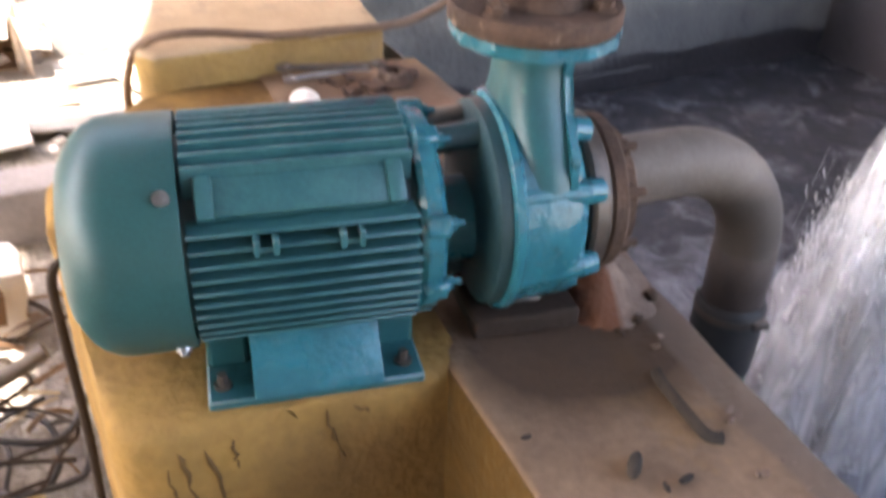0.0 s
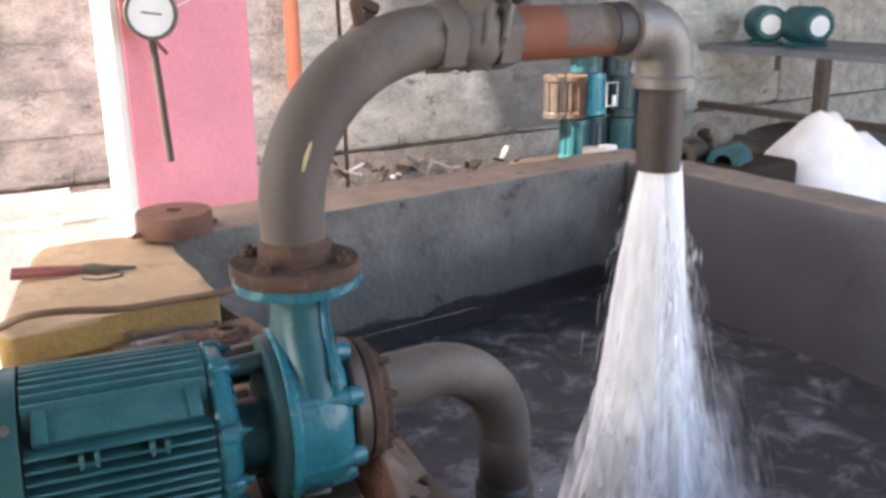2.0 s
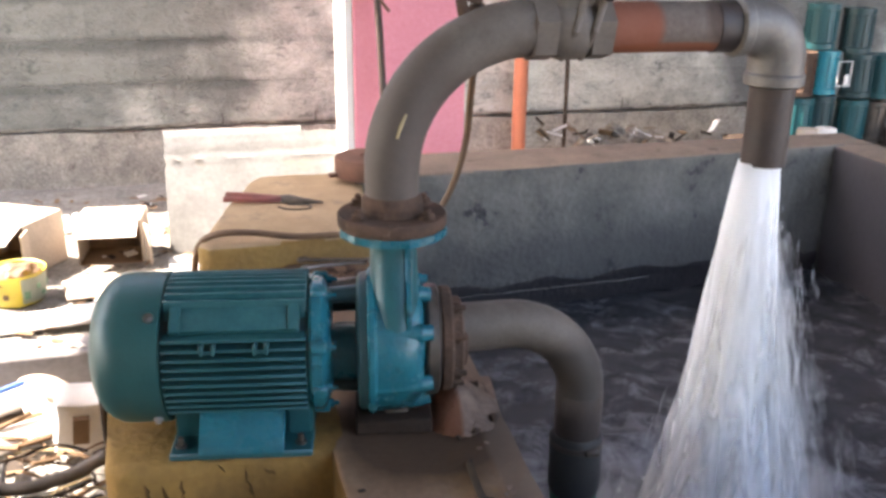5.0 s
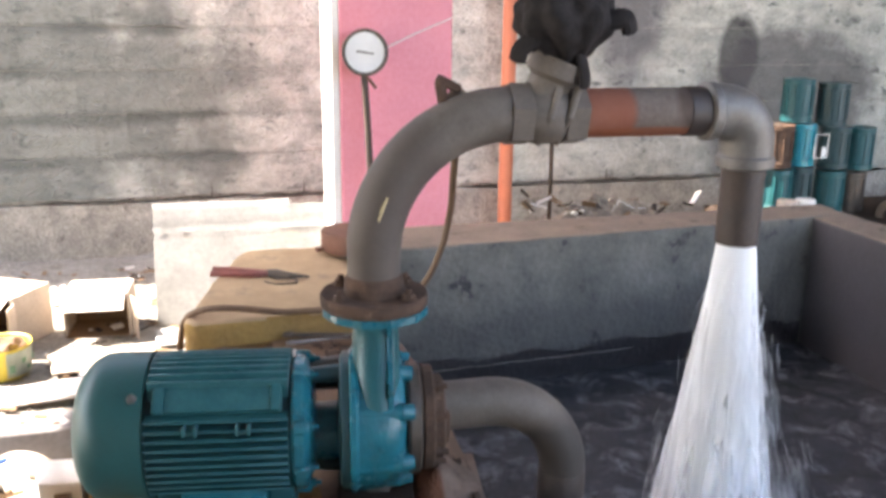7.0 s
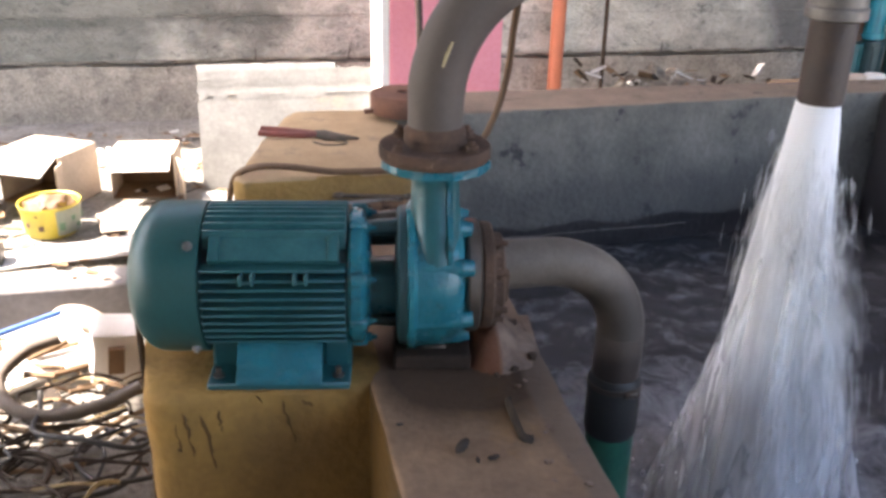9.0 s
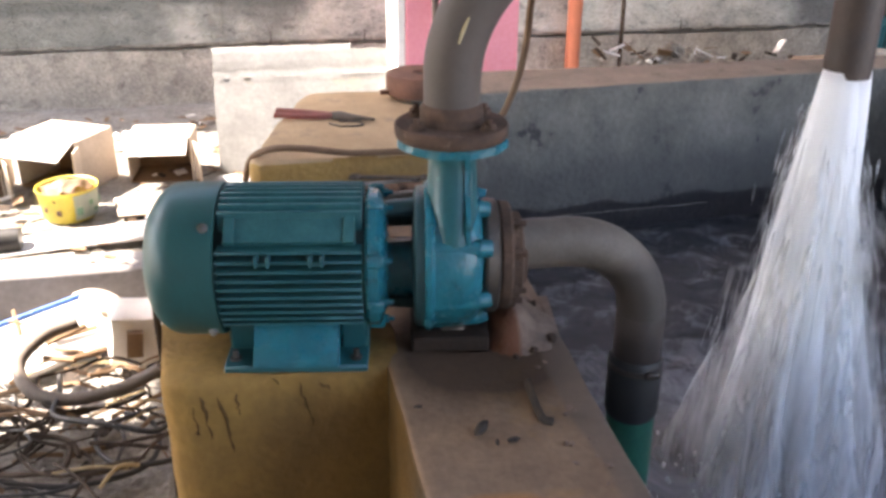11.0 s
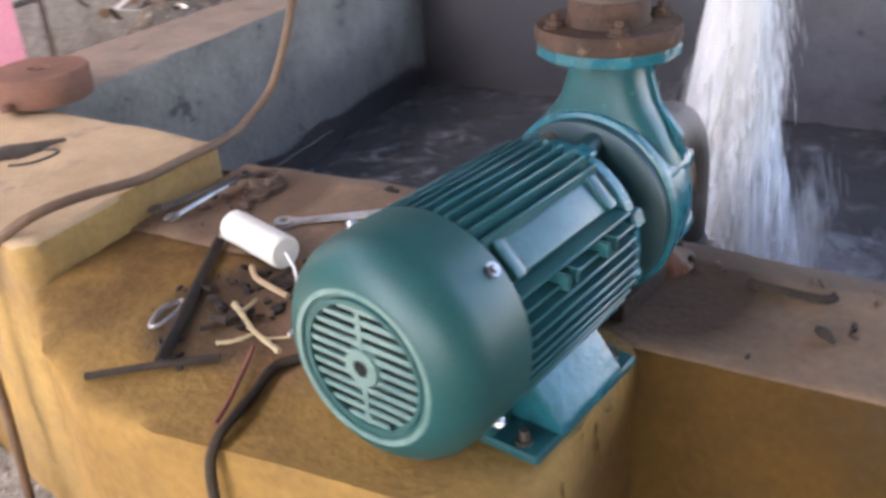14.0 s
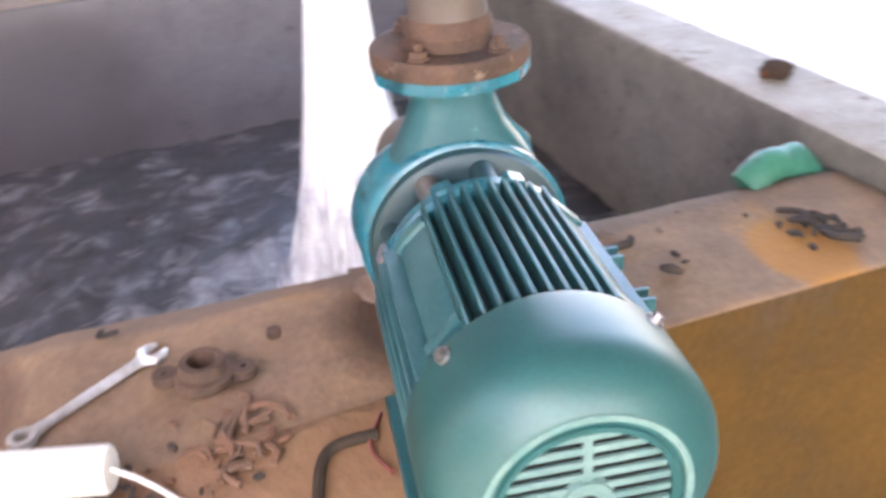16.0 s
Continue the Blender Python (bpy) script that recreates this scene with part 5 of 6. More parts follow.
    tube(f, spline([(0.70, -0.58, 0.600), (0.715, -0.62, 0.622), (0.735, -0.68, 0.624), (0.75, -0.73, 0.606), (0.765, -0.77, 0.55)]), 0.032, 14, flat=0.6)
    roughen(f, 0.005, 30, 0.02, 1)
    solid("green_hose_end", f, HOSE_GREEN, "green flat hose end over the tank edge", "hose", at=(0.70, -0.64, 0.602))
    f = bmesh.new()
    for k in range(26):
        y = rnd.uniform(-0.6, -0.06)
        lumps(f, 1, 0.633 - 0.167 * (y + 0.2) - abs(rnd.gauss(0, 0.03)) - 0.02, y, 0.602, 0.004, 0.004, (0.004, 0.016), rnd)
    solid("crumb_litter", f, MORTAR_PALE, "brown crumbs of mortar along the ledge edge", "crumbs", kind="stuff", at=(0.63, -0.2, 0.602))
    f = bmesh.new()
    bmesh.ops.create_icosphere(f, subdivisions=3, radius=0.5)
    for v in f.verts:
        v.co *= 1 + 0.35 * noise.noise(v.co * 2.6) + 0.12 * noise.noise(v.co * 7)
    f.transform(Matrix.Translation((1.075, -0.835, 0.672)) @ pose(0, 0, 0, 0, 0, 30) @ Matrix.Diagonal((0.075, 0.055, 0.045, 1)))
    solid("stone", f, MORTAR, "dark lump of stone on the pale coping", "stone", at=(1.075, -0.835, 0.655))
    # wooden packing, near-black for the recess shade, and broken mortar under the pump
    f = bmesh.new()
    box(f, (0.145, 0.16, 0.03), (0.415, 0.0, 0.6175), bevel=0.004)
    roughen(f, 0.003, 20, 0.04, 3)
    solid("wood_packing", f, WOOD, "wooden packing under the casing, darkened for recess shade", "packing", at=(0.415, 0, 0.602))
    f = bmesh.new()
    n = 26
    g = []
    for i in range(n + 1):
        row = []
        for j in range(n + 1):
            x, y = 0.475 + 0.155 * i / n, -0.095 + 0.25 * j / n
            e = min(1.0, max(0.0, 1.25 - 1.25 * math.hypot(2 * i / n - 1, 2 * j / n - 1) + 0.25 * noise.noise(Vector((x, y, 2)) * 22)))
            row.append(f.verts.new((x, y, 0.597 + e ** 0.6 * (0.085 * max(0.0, 1 - (x - 0.49) / 0.135) + 0.012 + 0.02 * noise.noise(Vector((x, y, 0)) * 18)))))
        g.append(row)
    for i in range(n):
        for j in range(n):
            f.faces.new((g[i][j], g[i + 1][j], g[i + 1][j + 1], g[i][j + 1]))
    solid("mortar_mound", f, MORTAR_PALE, "rust-stained broken mortar under the suction flange", "mortar", at=(0.55, 0, 0.6))
    for x, y, s, a in ((0.57, -0.085, 0.018, 20), (0.61, -0.04, 0.024, 70), (0.535, -0.105, 0.015, 120), (0.585, 0.09, 0.03, 45)):
        f = bmesh.new()
        bmesh.ops.create_icosphere(f, subdivisions=3, radius=0.5)
        for v in f.verts:
            v.co *= 1 + 0.5 * noise.noise(v.co * 2.5 + Vector((x * 70, y * 40, 0))) + 0.15 * noise.noise(v.co * 8)
        f.transform(Matrix.Translation((x, y, 0.603 + s * 0.25)) @ pose(0, 0, 0, 10, 0, a) @ Matrix.Diagonal((s, s * 0.7, s * 0.6, 1)))
        solid("mortar_chunk", f, MORTAR, "broken chunk of rust-stained mortar", "mortar", "mortar chunks", at=(x, y, 0.603))
    # black cloth tied round the handwheel
    c = along(0.345, ZP + 0.165, -0.02)
    f = bmesh.new()
    bmesh.ops.create_icosphere(f, subdivisions=5, radius=1.0)
    for v in f.verts:
        p = v.co.copy()
        a = math.atan2(p.y, p.x)
        w = 1 + 0.16 * noise.noise(p * 1.8) + 0.10 * noise.noise(p * 4) + 0.05 * math.sin(9 * a + 3 * p.z)
        taper = 1.0 if p.z > -0.1 else 1.0 + 0.55 * (p.z + 0.1)
        v.co = Vector((p.x * 0.088 * w * taper, p.y * 0.08 * w * taper, p.z * 0.085 * w))
    f.transform(Matrix.Translation(c))
    cl = thing("cloth_cover", "black cloth bundled over the valve wheel", "cloth", at=tuple(c))
    part("wrap", f, CLOTH, cl)
    for dx, dz, r in ((-0.085, -0.045, 0.018), (0.10, 0.005, 0.022), (0.03, -0.09, 0.014)):
        f = bmesh.new()
        tube(f, spline([c + Vector((dx * 0.7, -0.03, dz * 0.6)), c + Vector((dx, -0.035, dz)), c + Vector((dx * 1.08, -0.03, dz - 0.025))], 5), [r] * 10 + [r * 0.5], 10, flat=0.6)
        part("loose_corner", f, CLOTH, cl)


ledge_things()


# ---- things in the yard ----
def carton(at, w, d, h, turn, tip, label):
    """An open carton on its side: the mouth faces the tank, with a flap bent down over it."""
    m = pose(*at, tip, 0, turn)
    c = thing("carton", label, "carton", "cartons by the wall", at=m)
    t = 0.006
    for name, size, pos, mt in (("base", (w, d, t), (0, 0, t / 2), CARD_IN), ("lid_panel", (w, d, t), (0, 0, h), CARD), ("side_panel", (t, d, h), (-w / 2, 0, h / 2), CARD), ("side_panel", (t, d, h), (w / 2, 0, h / 2), CARD), ("back_panel", (w, t, h), (0, d / 2, h / 2), CARD_IN)):
        f = bmesh.new()
        box(f, size, pos, bevel=0.001)
        part(name, f, mt, c, local=True)
    # flap in paper white, paler than the panels
    f = bmesh.new()
    box(f, (w * 0.94, d * 0.55, t), Matrix.Translation((0, -d / 2 - d * 0.22, h - d * 0.10)) @ pose(0, 0, 0, 24, 0, 2))
    part("flap", f, PAPER, c, "paper-white flap", local=True)
    f = bmesh.new()
    box(f, (t, d * 0.4, h * 0.9), Matrix.Translation((w / 2 + 0.03, -d / 2 - d * 0.15, h * 0.48)) @ pose(0, 0, 0, 0, 0, 24))
    part("side_flap", f, CARD, c, local=True)
    return c


def yard_things():
    rnd = random.Random(9)
    z = 0.145
    TUB = (-0.655, 1.89)
    q = S(-0.33, 2.32)
    carton((q.x, q.y, z), 0.26, 0.2, 0.19, 4, 0, "open pale cardboard carton lying by the wall")
    q = S(-0.72, 2.30)
    carton((q.x, q.y, z), 0.30, 0.24, 0.22, -20, 0, "large open cardboard carton with a white flap")
    q = S(-1.08, 2.24)
    carton((q.x, q.y, z), 0.26, 0.2, 0.17, 10, 0, "sun-bleached cardboard carton by the wall")
    # weathered roofing sheet leaning behind the block
    f = bmesh.new()
    nu = 40
    rows = []
    prof = [(2.28, 0.15), (2.36, 0.27), (2.44, 0.385), (2.495, 0.475), (2.512, 0.495), (2.514, 0.507), (2.530, 0.522), (2.545, 0.545), (2.547, 0.557), (2.562, 0.575), (2.575, 0.595), (2.582, 0.607), (2.60, 0.622), (2.606, 0.626)]
    for k, (v, zz) in enumerate(prof):
        sag = [0.006 * noise.noise(Vector((i * 0.35, k * 0.2, 0))) * (k > 3) - (0.05 if k > 11 and i > 31 else 0.0) for i in range(nu + 1)]
        rows.append([f.verts.new(S(-0.10 + 0.80 * i / nu + (0.012 * noise.noise(Vector((k * 0.9, 3, 0))) if i == 0 else 0), v, zz + sag[i])) for i in range(nu + 1)])
    for a, b in zip(rows, rows[1:]):
        for i in range(nu):
            f.faces.new((a[i], a[i + 1], b[i + 1], b[i]))
    r = bmesh.ops.solidify(f, geom=f.faces[:], thickness=0.012)
    s = thing("roofing_sheet", "weathered grey fibre-cement sheet leaning by the pillar", "sheet", at=tuple(S(0.3, 2.3, 0.15)))
    part("sheet", f, SHEET, s)
    # stacked planks and papers on the pavement
    for k, (u, v, w, d, a, mt, lb) in enumerate(((0.03, 2.12, 0.26, 0.2, 5, SHEET, "grey weathered board lying flat"), (-0.28, 1.92, 0.42, 0.22, 12, CARD, "flattened pale cardboard on the pavement"), (-0.12, 1.72, 0.5, 0.16, -8, SHEET, "grey broken board on the pavement"), (-0.55, 1.60, 0.7, 0.14, 4, PAPER, "white paper sheet in the sun"), (0.22, 2.02, 0.3, 0.25, 20, CARD, "folded brown cardboard by the sheet"))):
        f = bmesh.new()
        box(f, (w, d, 0.012), SITE @ pose(u, v, z + 0.012 + 0.004 * k, rnd.uniform(-3, 3), rnd.uniform(-3, 3), a), bevel=0.002)
        roughen(f, 0.004, 9, 0.08, 3)
        solid("board", f, mt, lb, "board", "boards on the pavement", at=tuple(S(u, v, z)))
    # plastic tub, half yellow, half pale with a green print
    q = S(*TUB)
    b = thing("tub", "yellow and pale plastic tub holding crumpled waste", "tub", at=pose(q.x, q.y, z, 0, 0, 9.5))
    wall_prof = [(0.0, 0.0), (0.0, 0.088), (0.012, 0.098), (0.115, 0.110), (0.122, 0.115), (0.126, 0.113), (0.122, 0.107), (0.02, 0.092), (0.012, 0.0)]
    f = bmesh.new()
    lathe(f, wall_prof, UP, 36)
    pail = part("pail", f, BUCKET, b, local=True)
    f = bmesh.new()
    n = 14
    lo = [f.verts.new((0.1015 * math.cos(radians(-70 + 150 * i / n)), 0.1015 * math.sin(radians(-70 + 150 * i / n)), 0.014)) for i in range(n + 1)]
    hi = [f.verts.new((0.1125 * math.cos(radians(-70 + 150 * i / n)), 0.1125 * math.sin(radians(-70 + 150 * i / n)), 0.114)) for i in range(n + 1)]
    for i in range(n):
        f.faces.new((lo[i], lo[i + 1], hi[i + 1], hi[i]))
    bmesh.ops.solidify(f, geom=f.faces[:], thickness=-0.001)
    part("print_panel", f, TUB_PALE, pail, "pale grey-green printed panel", local=True)
    for a0, zz, w, h in ((-60, 0.05, 0.022, 0.03), (-35, 0.075, 0.018, 0.02), (-20, 0.04, 0.022, 0.014), (0, 0.07, 0.02, 0.026), (-100, 0.05, 0.02, 0.02), (-128, 0.06, 0.016, 0.016)):
        f = bmesh.new()
        r = 0.1032 + 0.011 * zz / 0.1
        box(f, (0.002, w, h), pose(0, 0, 0, 0, 0, a0) @ Matrix.Translation((r, 0, zz)), bevel=0.0005)
        part("print_mark", f, GREEN if a0 > -80 else CABLE, pail, local=True)
    f = bmesh.new()
    bmesh.ops.create_icosphere(f, subdivisions=4, radius=0.09)
    for v in f.verts:
        v.co *= 1 + 0.3 * noise.noise(v.co * 22) + 0.15 * noise.noise(v.co * 55)
        v.co.z = v.co.z * 0.55 + 0.095
    part("waste", f, CABLE, b, "crumpled brown waste", local=True)
    # small litter everywhere
    for mt, lb, n in ((PAPER, "scattered scraps of white paper", 110), (CARD_IN, "scattered brown scraps of card", 240), (IRON, "scattered dark scraps of metal", 200)):
        f = bmesh.new()
        for k in range(n):
            u, v = rnd.uniform(-2.2, 0.15), rnd.uniform(-0.2, 3.2)
            if v < 1.35 and u > -0.3:
                continue
            s = rnd.uniform(0.015, 0.07)
            box(f, (s, s * rnd.uniform(0.15, 0.8), 0.004), Matrix.Translation(S(u, v, 0.02 + (0.145 if v > 1.36 else 0.008))) @ pose(0, 0, 0, rnd.uniform(-14, 14), rnd.uniform(-14, 14), rnd.uniform(0, 360)))
        solid("litter", f, mt, lb, "litter", kind="stuff")
    # black pipe end on the kerb
    f = bmesh.new()
    a, b = S(-1.5, 1.54, 0.19), S(-0.765, 1.57, 0.19)
    tube(f, [a, b - (b - a) * 0.02, b], [0.045, 0.045, 0.043], 20)
    solid("black_pipe", f, RUBBER, "short black plastic pipe lying on the kerb", "pipe", at=tuple(a))
    # white sheet with a blue edge, and a white box
    f = bmesh.new()
    box(f, (0.34, 0.22, 0.02), SITE @ pose(-0.60, 1.02, 0.08, 20, -8, 22), bevel=0.003)
    p = thing("panel", "white panel with a blue edge lying in the sun", "panel", at=tuple(S(-0.6, 1.02, 0.02)))
    part("board", f, PAPER, p)
    f = bmesh.new()
    tube(f, [SITE @ pose(-0.60, 1.02, 0.08, 20, -8, 22) @ Vector((-0.17, 0.115, 0.008)), SITE @ pose(-0.60, 1.02, 0.08, 20, -8, 22) @ Vector((0.17, 0.115, 0.008))], 0.012, 8)
    part("blue_edge", f, BLUE, p, "blue plastic edge")
    q = S(-0.34, 0.98)
    b = thing("white_box", "white sunlit plastic box with a square hole", "box", at=(q.x, q.y, 0.01))
    f = bmesh.new()
    box(f, (0.14, 0.16, 0.17), Matrix.Translation((0, 0, 0.09)) @ pose(0, 0, 0, 0, 6, 18), bevel=0.012, seg=2)
    roughen(f, 0.014, 11, 0.05, 4)
    part("shell", f, PAPER, b, local=True)
    f = bmesh.new()
    box(f, (0.045, 0.04, 0.08), Matrix.Translation((0.025, -0.082, 0.10)) @ pose(0, 0, 0, 0, 6, 18))
    part("opening", f, CARD_IN, b, "square brown opening", local=True)
    q = S(-0.45, 1.14)
    f = bmesh.new()
    tube(f, spline([q + Vector((-0.1, 0.05, 0.12)), q + Vector((0.0, 0.0, 0.13)), q + Vector((0.12, -0.05, 0.10))]), [0.02 + 0.02 * math.sin(k * 0.2) for k in range(17)], 14)
    solid("crumpled_sack", f, CARD, "crumpled tan paper sack in the sun", "sack", at=(q.x, q.y, 0.05))
    # old bent pipe and heap of cables beside the platform
    rod("bent_pipe", [(-0.32, 0.55, 0.19), (-0.42, 0.52, 0.15), (-0.55, 0.50, 0.13), (-0.66, 0.53, 0.14), (-0.72, 0.62, 0.17), (-0.68, 0.72, 0.20), (-0.60, 0.76, 0.22)], 0.018, PIPE, "dusty bent brown pipe on the cable heap", "pipe", k=8, n=14)
    for k in range(24):
        cx, cy = rnd.gauss(-0.62, 0.16), rnd.gauss(0.36, 0.17)
        r = rnd.uniform(0.07, 0.24)
        pts, a0 = [], rnd.uniform(0, 6.28)
        for j in range(rnd.randint(6, 12)):
            a = a0 + j * 0.62
            pts.append((min(cx + r * math.cos(a) * rnd.uniform(0.85, 1.15), -0.25), cy + r * 0.75 * math.sin(a) * rnd.uniform(0.85, 1.15), 0.025 + 0.004 * k + 0.02 * rnd.random()))
        f = bmesh.new()
        tube(f, spline(pts, 6), rnd.choice((0.004, 0.005, 0.007, 0.009)), 8)
        solid("old_cable", f, rnd.choice((CABLE_DARK, RUBBER, RUBBER, CABLE_DARK)), "loose loop of dusty dark cable on the ground", "cable", "heap of cables", at=pts[0])
    f = bmesh.new()
    for k in range(20):
        q = Vector((rnd.uniform(-0.85, -0.32), rnd.uniform(0.35, 0.95), rnd.uniform(0.05, 0.16)))
        a = rnd.uniform(0, 6.28)
        tube(f, [q, q + Vector((math.cos(a), math.sin(a) * 0.6, rnd.uniform(-0.2, 0.3))) * rnd.uniform(0.05, 0.22)], rnd.uniform(0.004, 0.012), 6)
    solid("stick_litter", f, CARD_IN, "brown sticks and strips over the cables", "litter", kind="stuff")
    for mt, lb, cnt, zz in ((CABLE_DARK, "tangle of dark brown strips", 22, 0.10), (STRAW, "pale dry stalks over the cables", 7, 0.12), (CARD_IN, "torn brown packing strips on the ground", 26, 0.05)):
        f = bmesh.new()
        for k in range(cnt):
            q = Vector((min(rnd.gauss(-0.55, 0.2), -0.27), rnd.uniform(0.05, 1.0), rnd.uniform(0.03, zz)))
            a, ln = rnd.uniform(-0.9, 0.9), rnd.uniform(0.05, 0.24)
            d = Vector((math.cos(a), math.sin(a), rnd.uniform(-0.1, 0.15))) * ln
            if q.x + d.x > -0.25:
                d.x = -d.x
            tube(f, spline([q, q + d * 0.5 + Vector((0, 0, rnd.uniform(0, 0.03))), q + d], 3), rnd.uniform(0.002, 0.007), 5, flat=0.5)
        solid("strip_litter", f, mt, lb, "litter", kind="stuff")
    # north side, behind the tank
    f = bmesh.new()
    n = 60
    g = []
    for i in range(n + 1):
        row = []
        for j in range(n // 2 + 1):
            u, v = 1.5 + 1.05 * i / n, 2.0 + 0.55 * j / (n / 2)
            e = max(math.sin(math.pi * i / n), 0) ** 0.35 * max(math.sin(math.pi * j / (n / 2)), 0) ** 0.4
            p = Vector((u, v, 0))
            row.append(f.verts.new(S(u + 0.02 * noise.noise(p * 20), v, e * (0.605 + 0.06 * noise.noise(p * 5) + 0.06 * noise.noise(p * 14) + 0.03 * noise.noise(p * 34)))))
        g.append(row)
    for i in range(n):
        for j in range(n // 2):
            f.faces.new((g[i][j], g[i + 1][j], g[i + 1][j + 1], g[i][j + 1]))
    solid("crumpled_cloth", f, RAGS, "crumpled pale cloth heaped behind the tank wall", "cloth", at=tuple(S(2.0, 2.3, 0)), sharp=30)
    for mt, lb, cnt in ((PAPER, "bright torn wrappers on the rag heap", 9), (CARD_IN, "brown torn card on the rag heap", 9), (IRON, "dark scraps of metal on the rag heap", 10)):
        f = bmesh.new()
        for k in range(cnt):
            u, v = rnd.uniform(1.5, 2.5), rnd.gauss(2.2, 0.1)
            c = rnd.uniform(0.02, 0.08)
            box(f, (c, c * rnd.uniform(0.15, 0.7), 0.004), Matrix.Translation(S(u, v, 0.585 + 0.05 * rnd.random())) @ pose(0, 0, 0, rnd.uniform(-50, 50), rnd.uniform(-50, 50), rnd.uniform(0, 360)))
        solid("wrapper_litter", f, mt, lb, "litter", kind="stuff", at=tuple(S(2.0, 2.2, 0.45)))
    f = bmesh.new()
    tube(f, [S(1.90, 3.42, 0.1), S(1.90, 3.42, 1.2), S(1.89, 3.42, 3.3)], 0.042, 20)
    pv = thing("drain_pipe", "orange plastic drain pipe up the wall", "pipe", at=tuple(S(1.9, 3.42, 0.1)))
    part("tube", f, PVC, pv)
    rod("hanging_wire", [S(2.17, 3.36, 0.2), S(2.165, 3.36, 0.8), S(2.15, 3.36, 1.6), S(2.14, 3.36, 3.2)], 0.013, CABLE_DARK, "dark conduit hanging down the wall", "conduit")
    rod("wall_wire", [S(2.9, 3.53, 1.86), S(3.3, 3.53, 1.70), S(3.9, 3.53, 1.62), S(4.6, 3.53, 1.6)], 0.008, CABLE_DARK, "loose wire along the wall", "wire")
    # pressure gauge on a stalk before the pillar
    c = S(0.815, 2.19, 1.33)
    g = thing("pressure_gauge", "round white-faced pressure gauge on a stalk", "gauge", at=tuple(c))
    m = Matrix.Translation(c) @ pose(0, 0, 0, 0, 0, 9.5) @ Matrix.Rotation(radians(90), 4, "Z")
    f = bmesh.new()
    lathe(f, [(0.035, 0.0), (0.035, 0.088), (-0.03, 0.096), (-0.036, 0.098), (-0.036, 0.086), (-0.026, 0.083)], m, 40)
    part("case", f, DARK_STEEL, g, "dark bezel")
    f = bmesh.new()
    lathe(f, [(-0.027, 0.0), (-0.027, 0.084)], m, 36)
    part("dial", f, ENAMEL, g, "white dial")
    f = bmesh.new()
    box(f, (0.075, 0.003, 0.007), Matrix.Translation(c + SITE.to_3x3() @ Vector((0.0, -0.031, 0.0))) @ pose(0, 0, 0, 0, 8, 9.5))
    part("needle", f, DARK_STEEL, g)
    f = bmesh.new()
    tube(f, [c + Vector((0, 0, -0.09)), c + Vector((0.01, 0, -0.25)), c + Vector((0.025, 0, -0.56))], 0.015, 12)
    part("stalk", f, PIPE_DARK, g, "brown pipe stalk")
    f = bmesh.new()
    tube(f, [c + Vector((0.01, -0.01, -0.10)), c + Vector((0.05, -0.01, -0.15))], 0.007, 8)
    part("cock", f, BROWN_IRON, g)

    # stacked stators behind the corner of the tank
    def stator(u, v, z0, r, h, mt, lying=False, label="teal painted motor stator in the stack"):
        q = S(u, v, z0)
        st = thing("stator", label, "stator", "stack of stators", at=tuple(q))
        m = Matrix.Translation(q) @ (pose(0, 0, r, 0, 0, 30) if lying else UP)
        f = bmesh.new()
        lathe(f, [(0, r * 0.55), (0, r), (h * 0.12, r), (h * 0.14, r * 0.93), (h * 0.86, r * 0.93), (h * 0.88, r), (h, r), (h, r * 0.55)], m, 26, closed=True)
        part("shell", f, mt, st)
        for k in range(10):
            f = bmesh.new()
            a = 2 * math.pi * k / 10
            box(f, (h * 0.7, 0.008, 0.012), m @ Matrix.Translation((h / 2, r * 0.95 * math.cos(a), r * 0.95 * math.sin(a))) @ Matrix.Rotation(a, 4, "X"))
            part("rib", f, mt, st)

    z0 = 0.14
    for k, (u, zz, mt) in enumerate(((2.98, 0.52, TEAL), (3.13, 0.52, BACK), (3.30, 0.50, TEAL), (3.46, 0.48, DARK_STEEL), (2.96, 0.745, RUST), (3.12, 0.745, LIVID), (3.30, 0.73, BACK), (3.08, 0.97, TEAL), (3.26, 0.95, BACK), (2.90, 0.745, DARK_STEEL), (3.45, 0.72, TEAL))):
        stator(u, 2.30 + 0.04 * (k % 2), zz, 0.078, 0.215, mt)
    lb = thing("label_card", "white framed card tied to the bright stator", "label", at=tuple(S(3.15, 2.215, 0.80)))
    for du, dz, w, h in ((-0.03, 0.055, 0.004, 0.12), (0.045, 0.055, 0.004, 0.12), (0.0075, 0.115, 0.08, 0.004), (0.0075, -0.004, 0.08, 0.004)):
        f = bmesh.new()
        box(f, (w, 0.004, h), SITE @ pose(3.15 + du, 2.215, 0.80 + dz))
        part("frame_strip", f, PAPER, lb)
    f = bmesh.new()
    box(f, (0.026, 0.004, 0.05), SITE @ pose(3.172, 2.213, 0.826), bevel=0.001)
    part("card", f, PAPER, lb, "small white card")
    stator(3.5, 2.05, 0.42, 0.09, 0.2, DARK_STEEL, True, "grey stator lying on its side")
    stator(3.62, 1.85, 0.40, 0.09, 0.2, TEAL, True, "dark teal stator lying on its side")
    stator(3.75, 2.1, 0.5, 0.09, 0.2, PIPE_GREY, True, "grey stator lying on its side")
    f = bmesh.new()
    box(f, (1.3, 0.9, 0.5), SITE @ pose(3.4, 2.15, 0.24), bevel=0.02)
    solid("crate", f, WOOD, "dark wooden crate under the stators", "crate", at=tuple(S(3.4, 2.15, 0)))
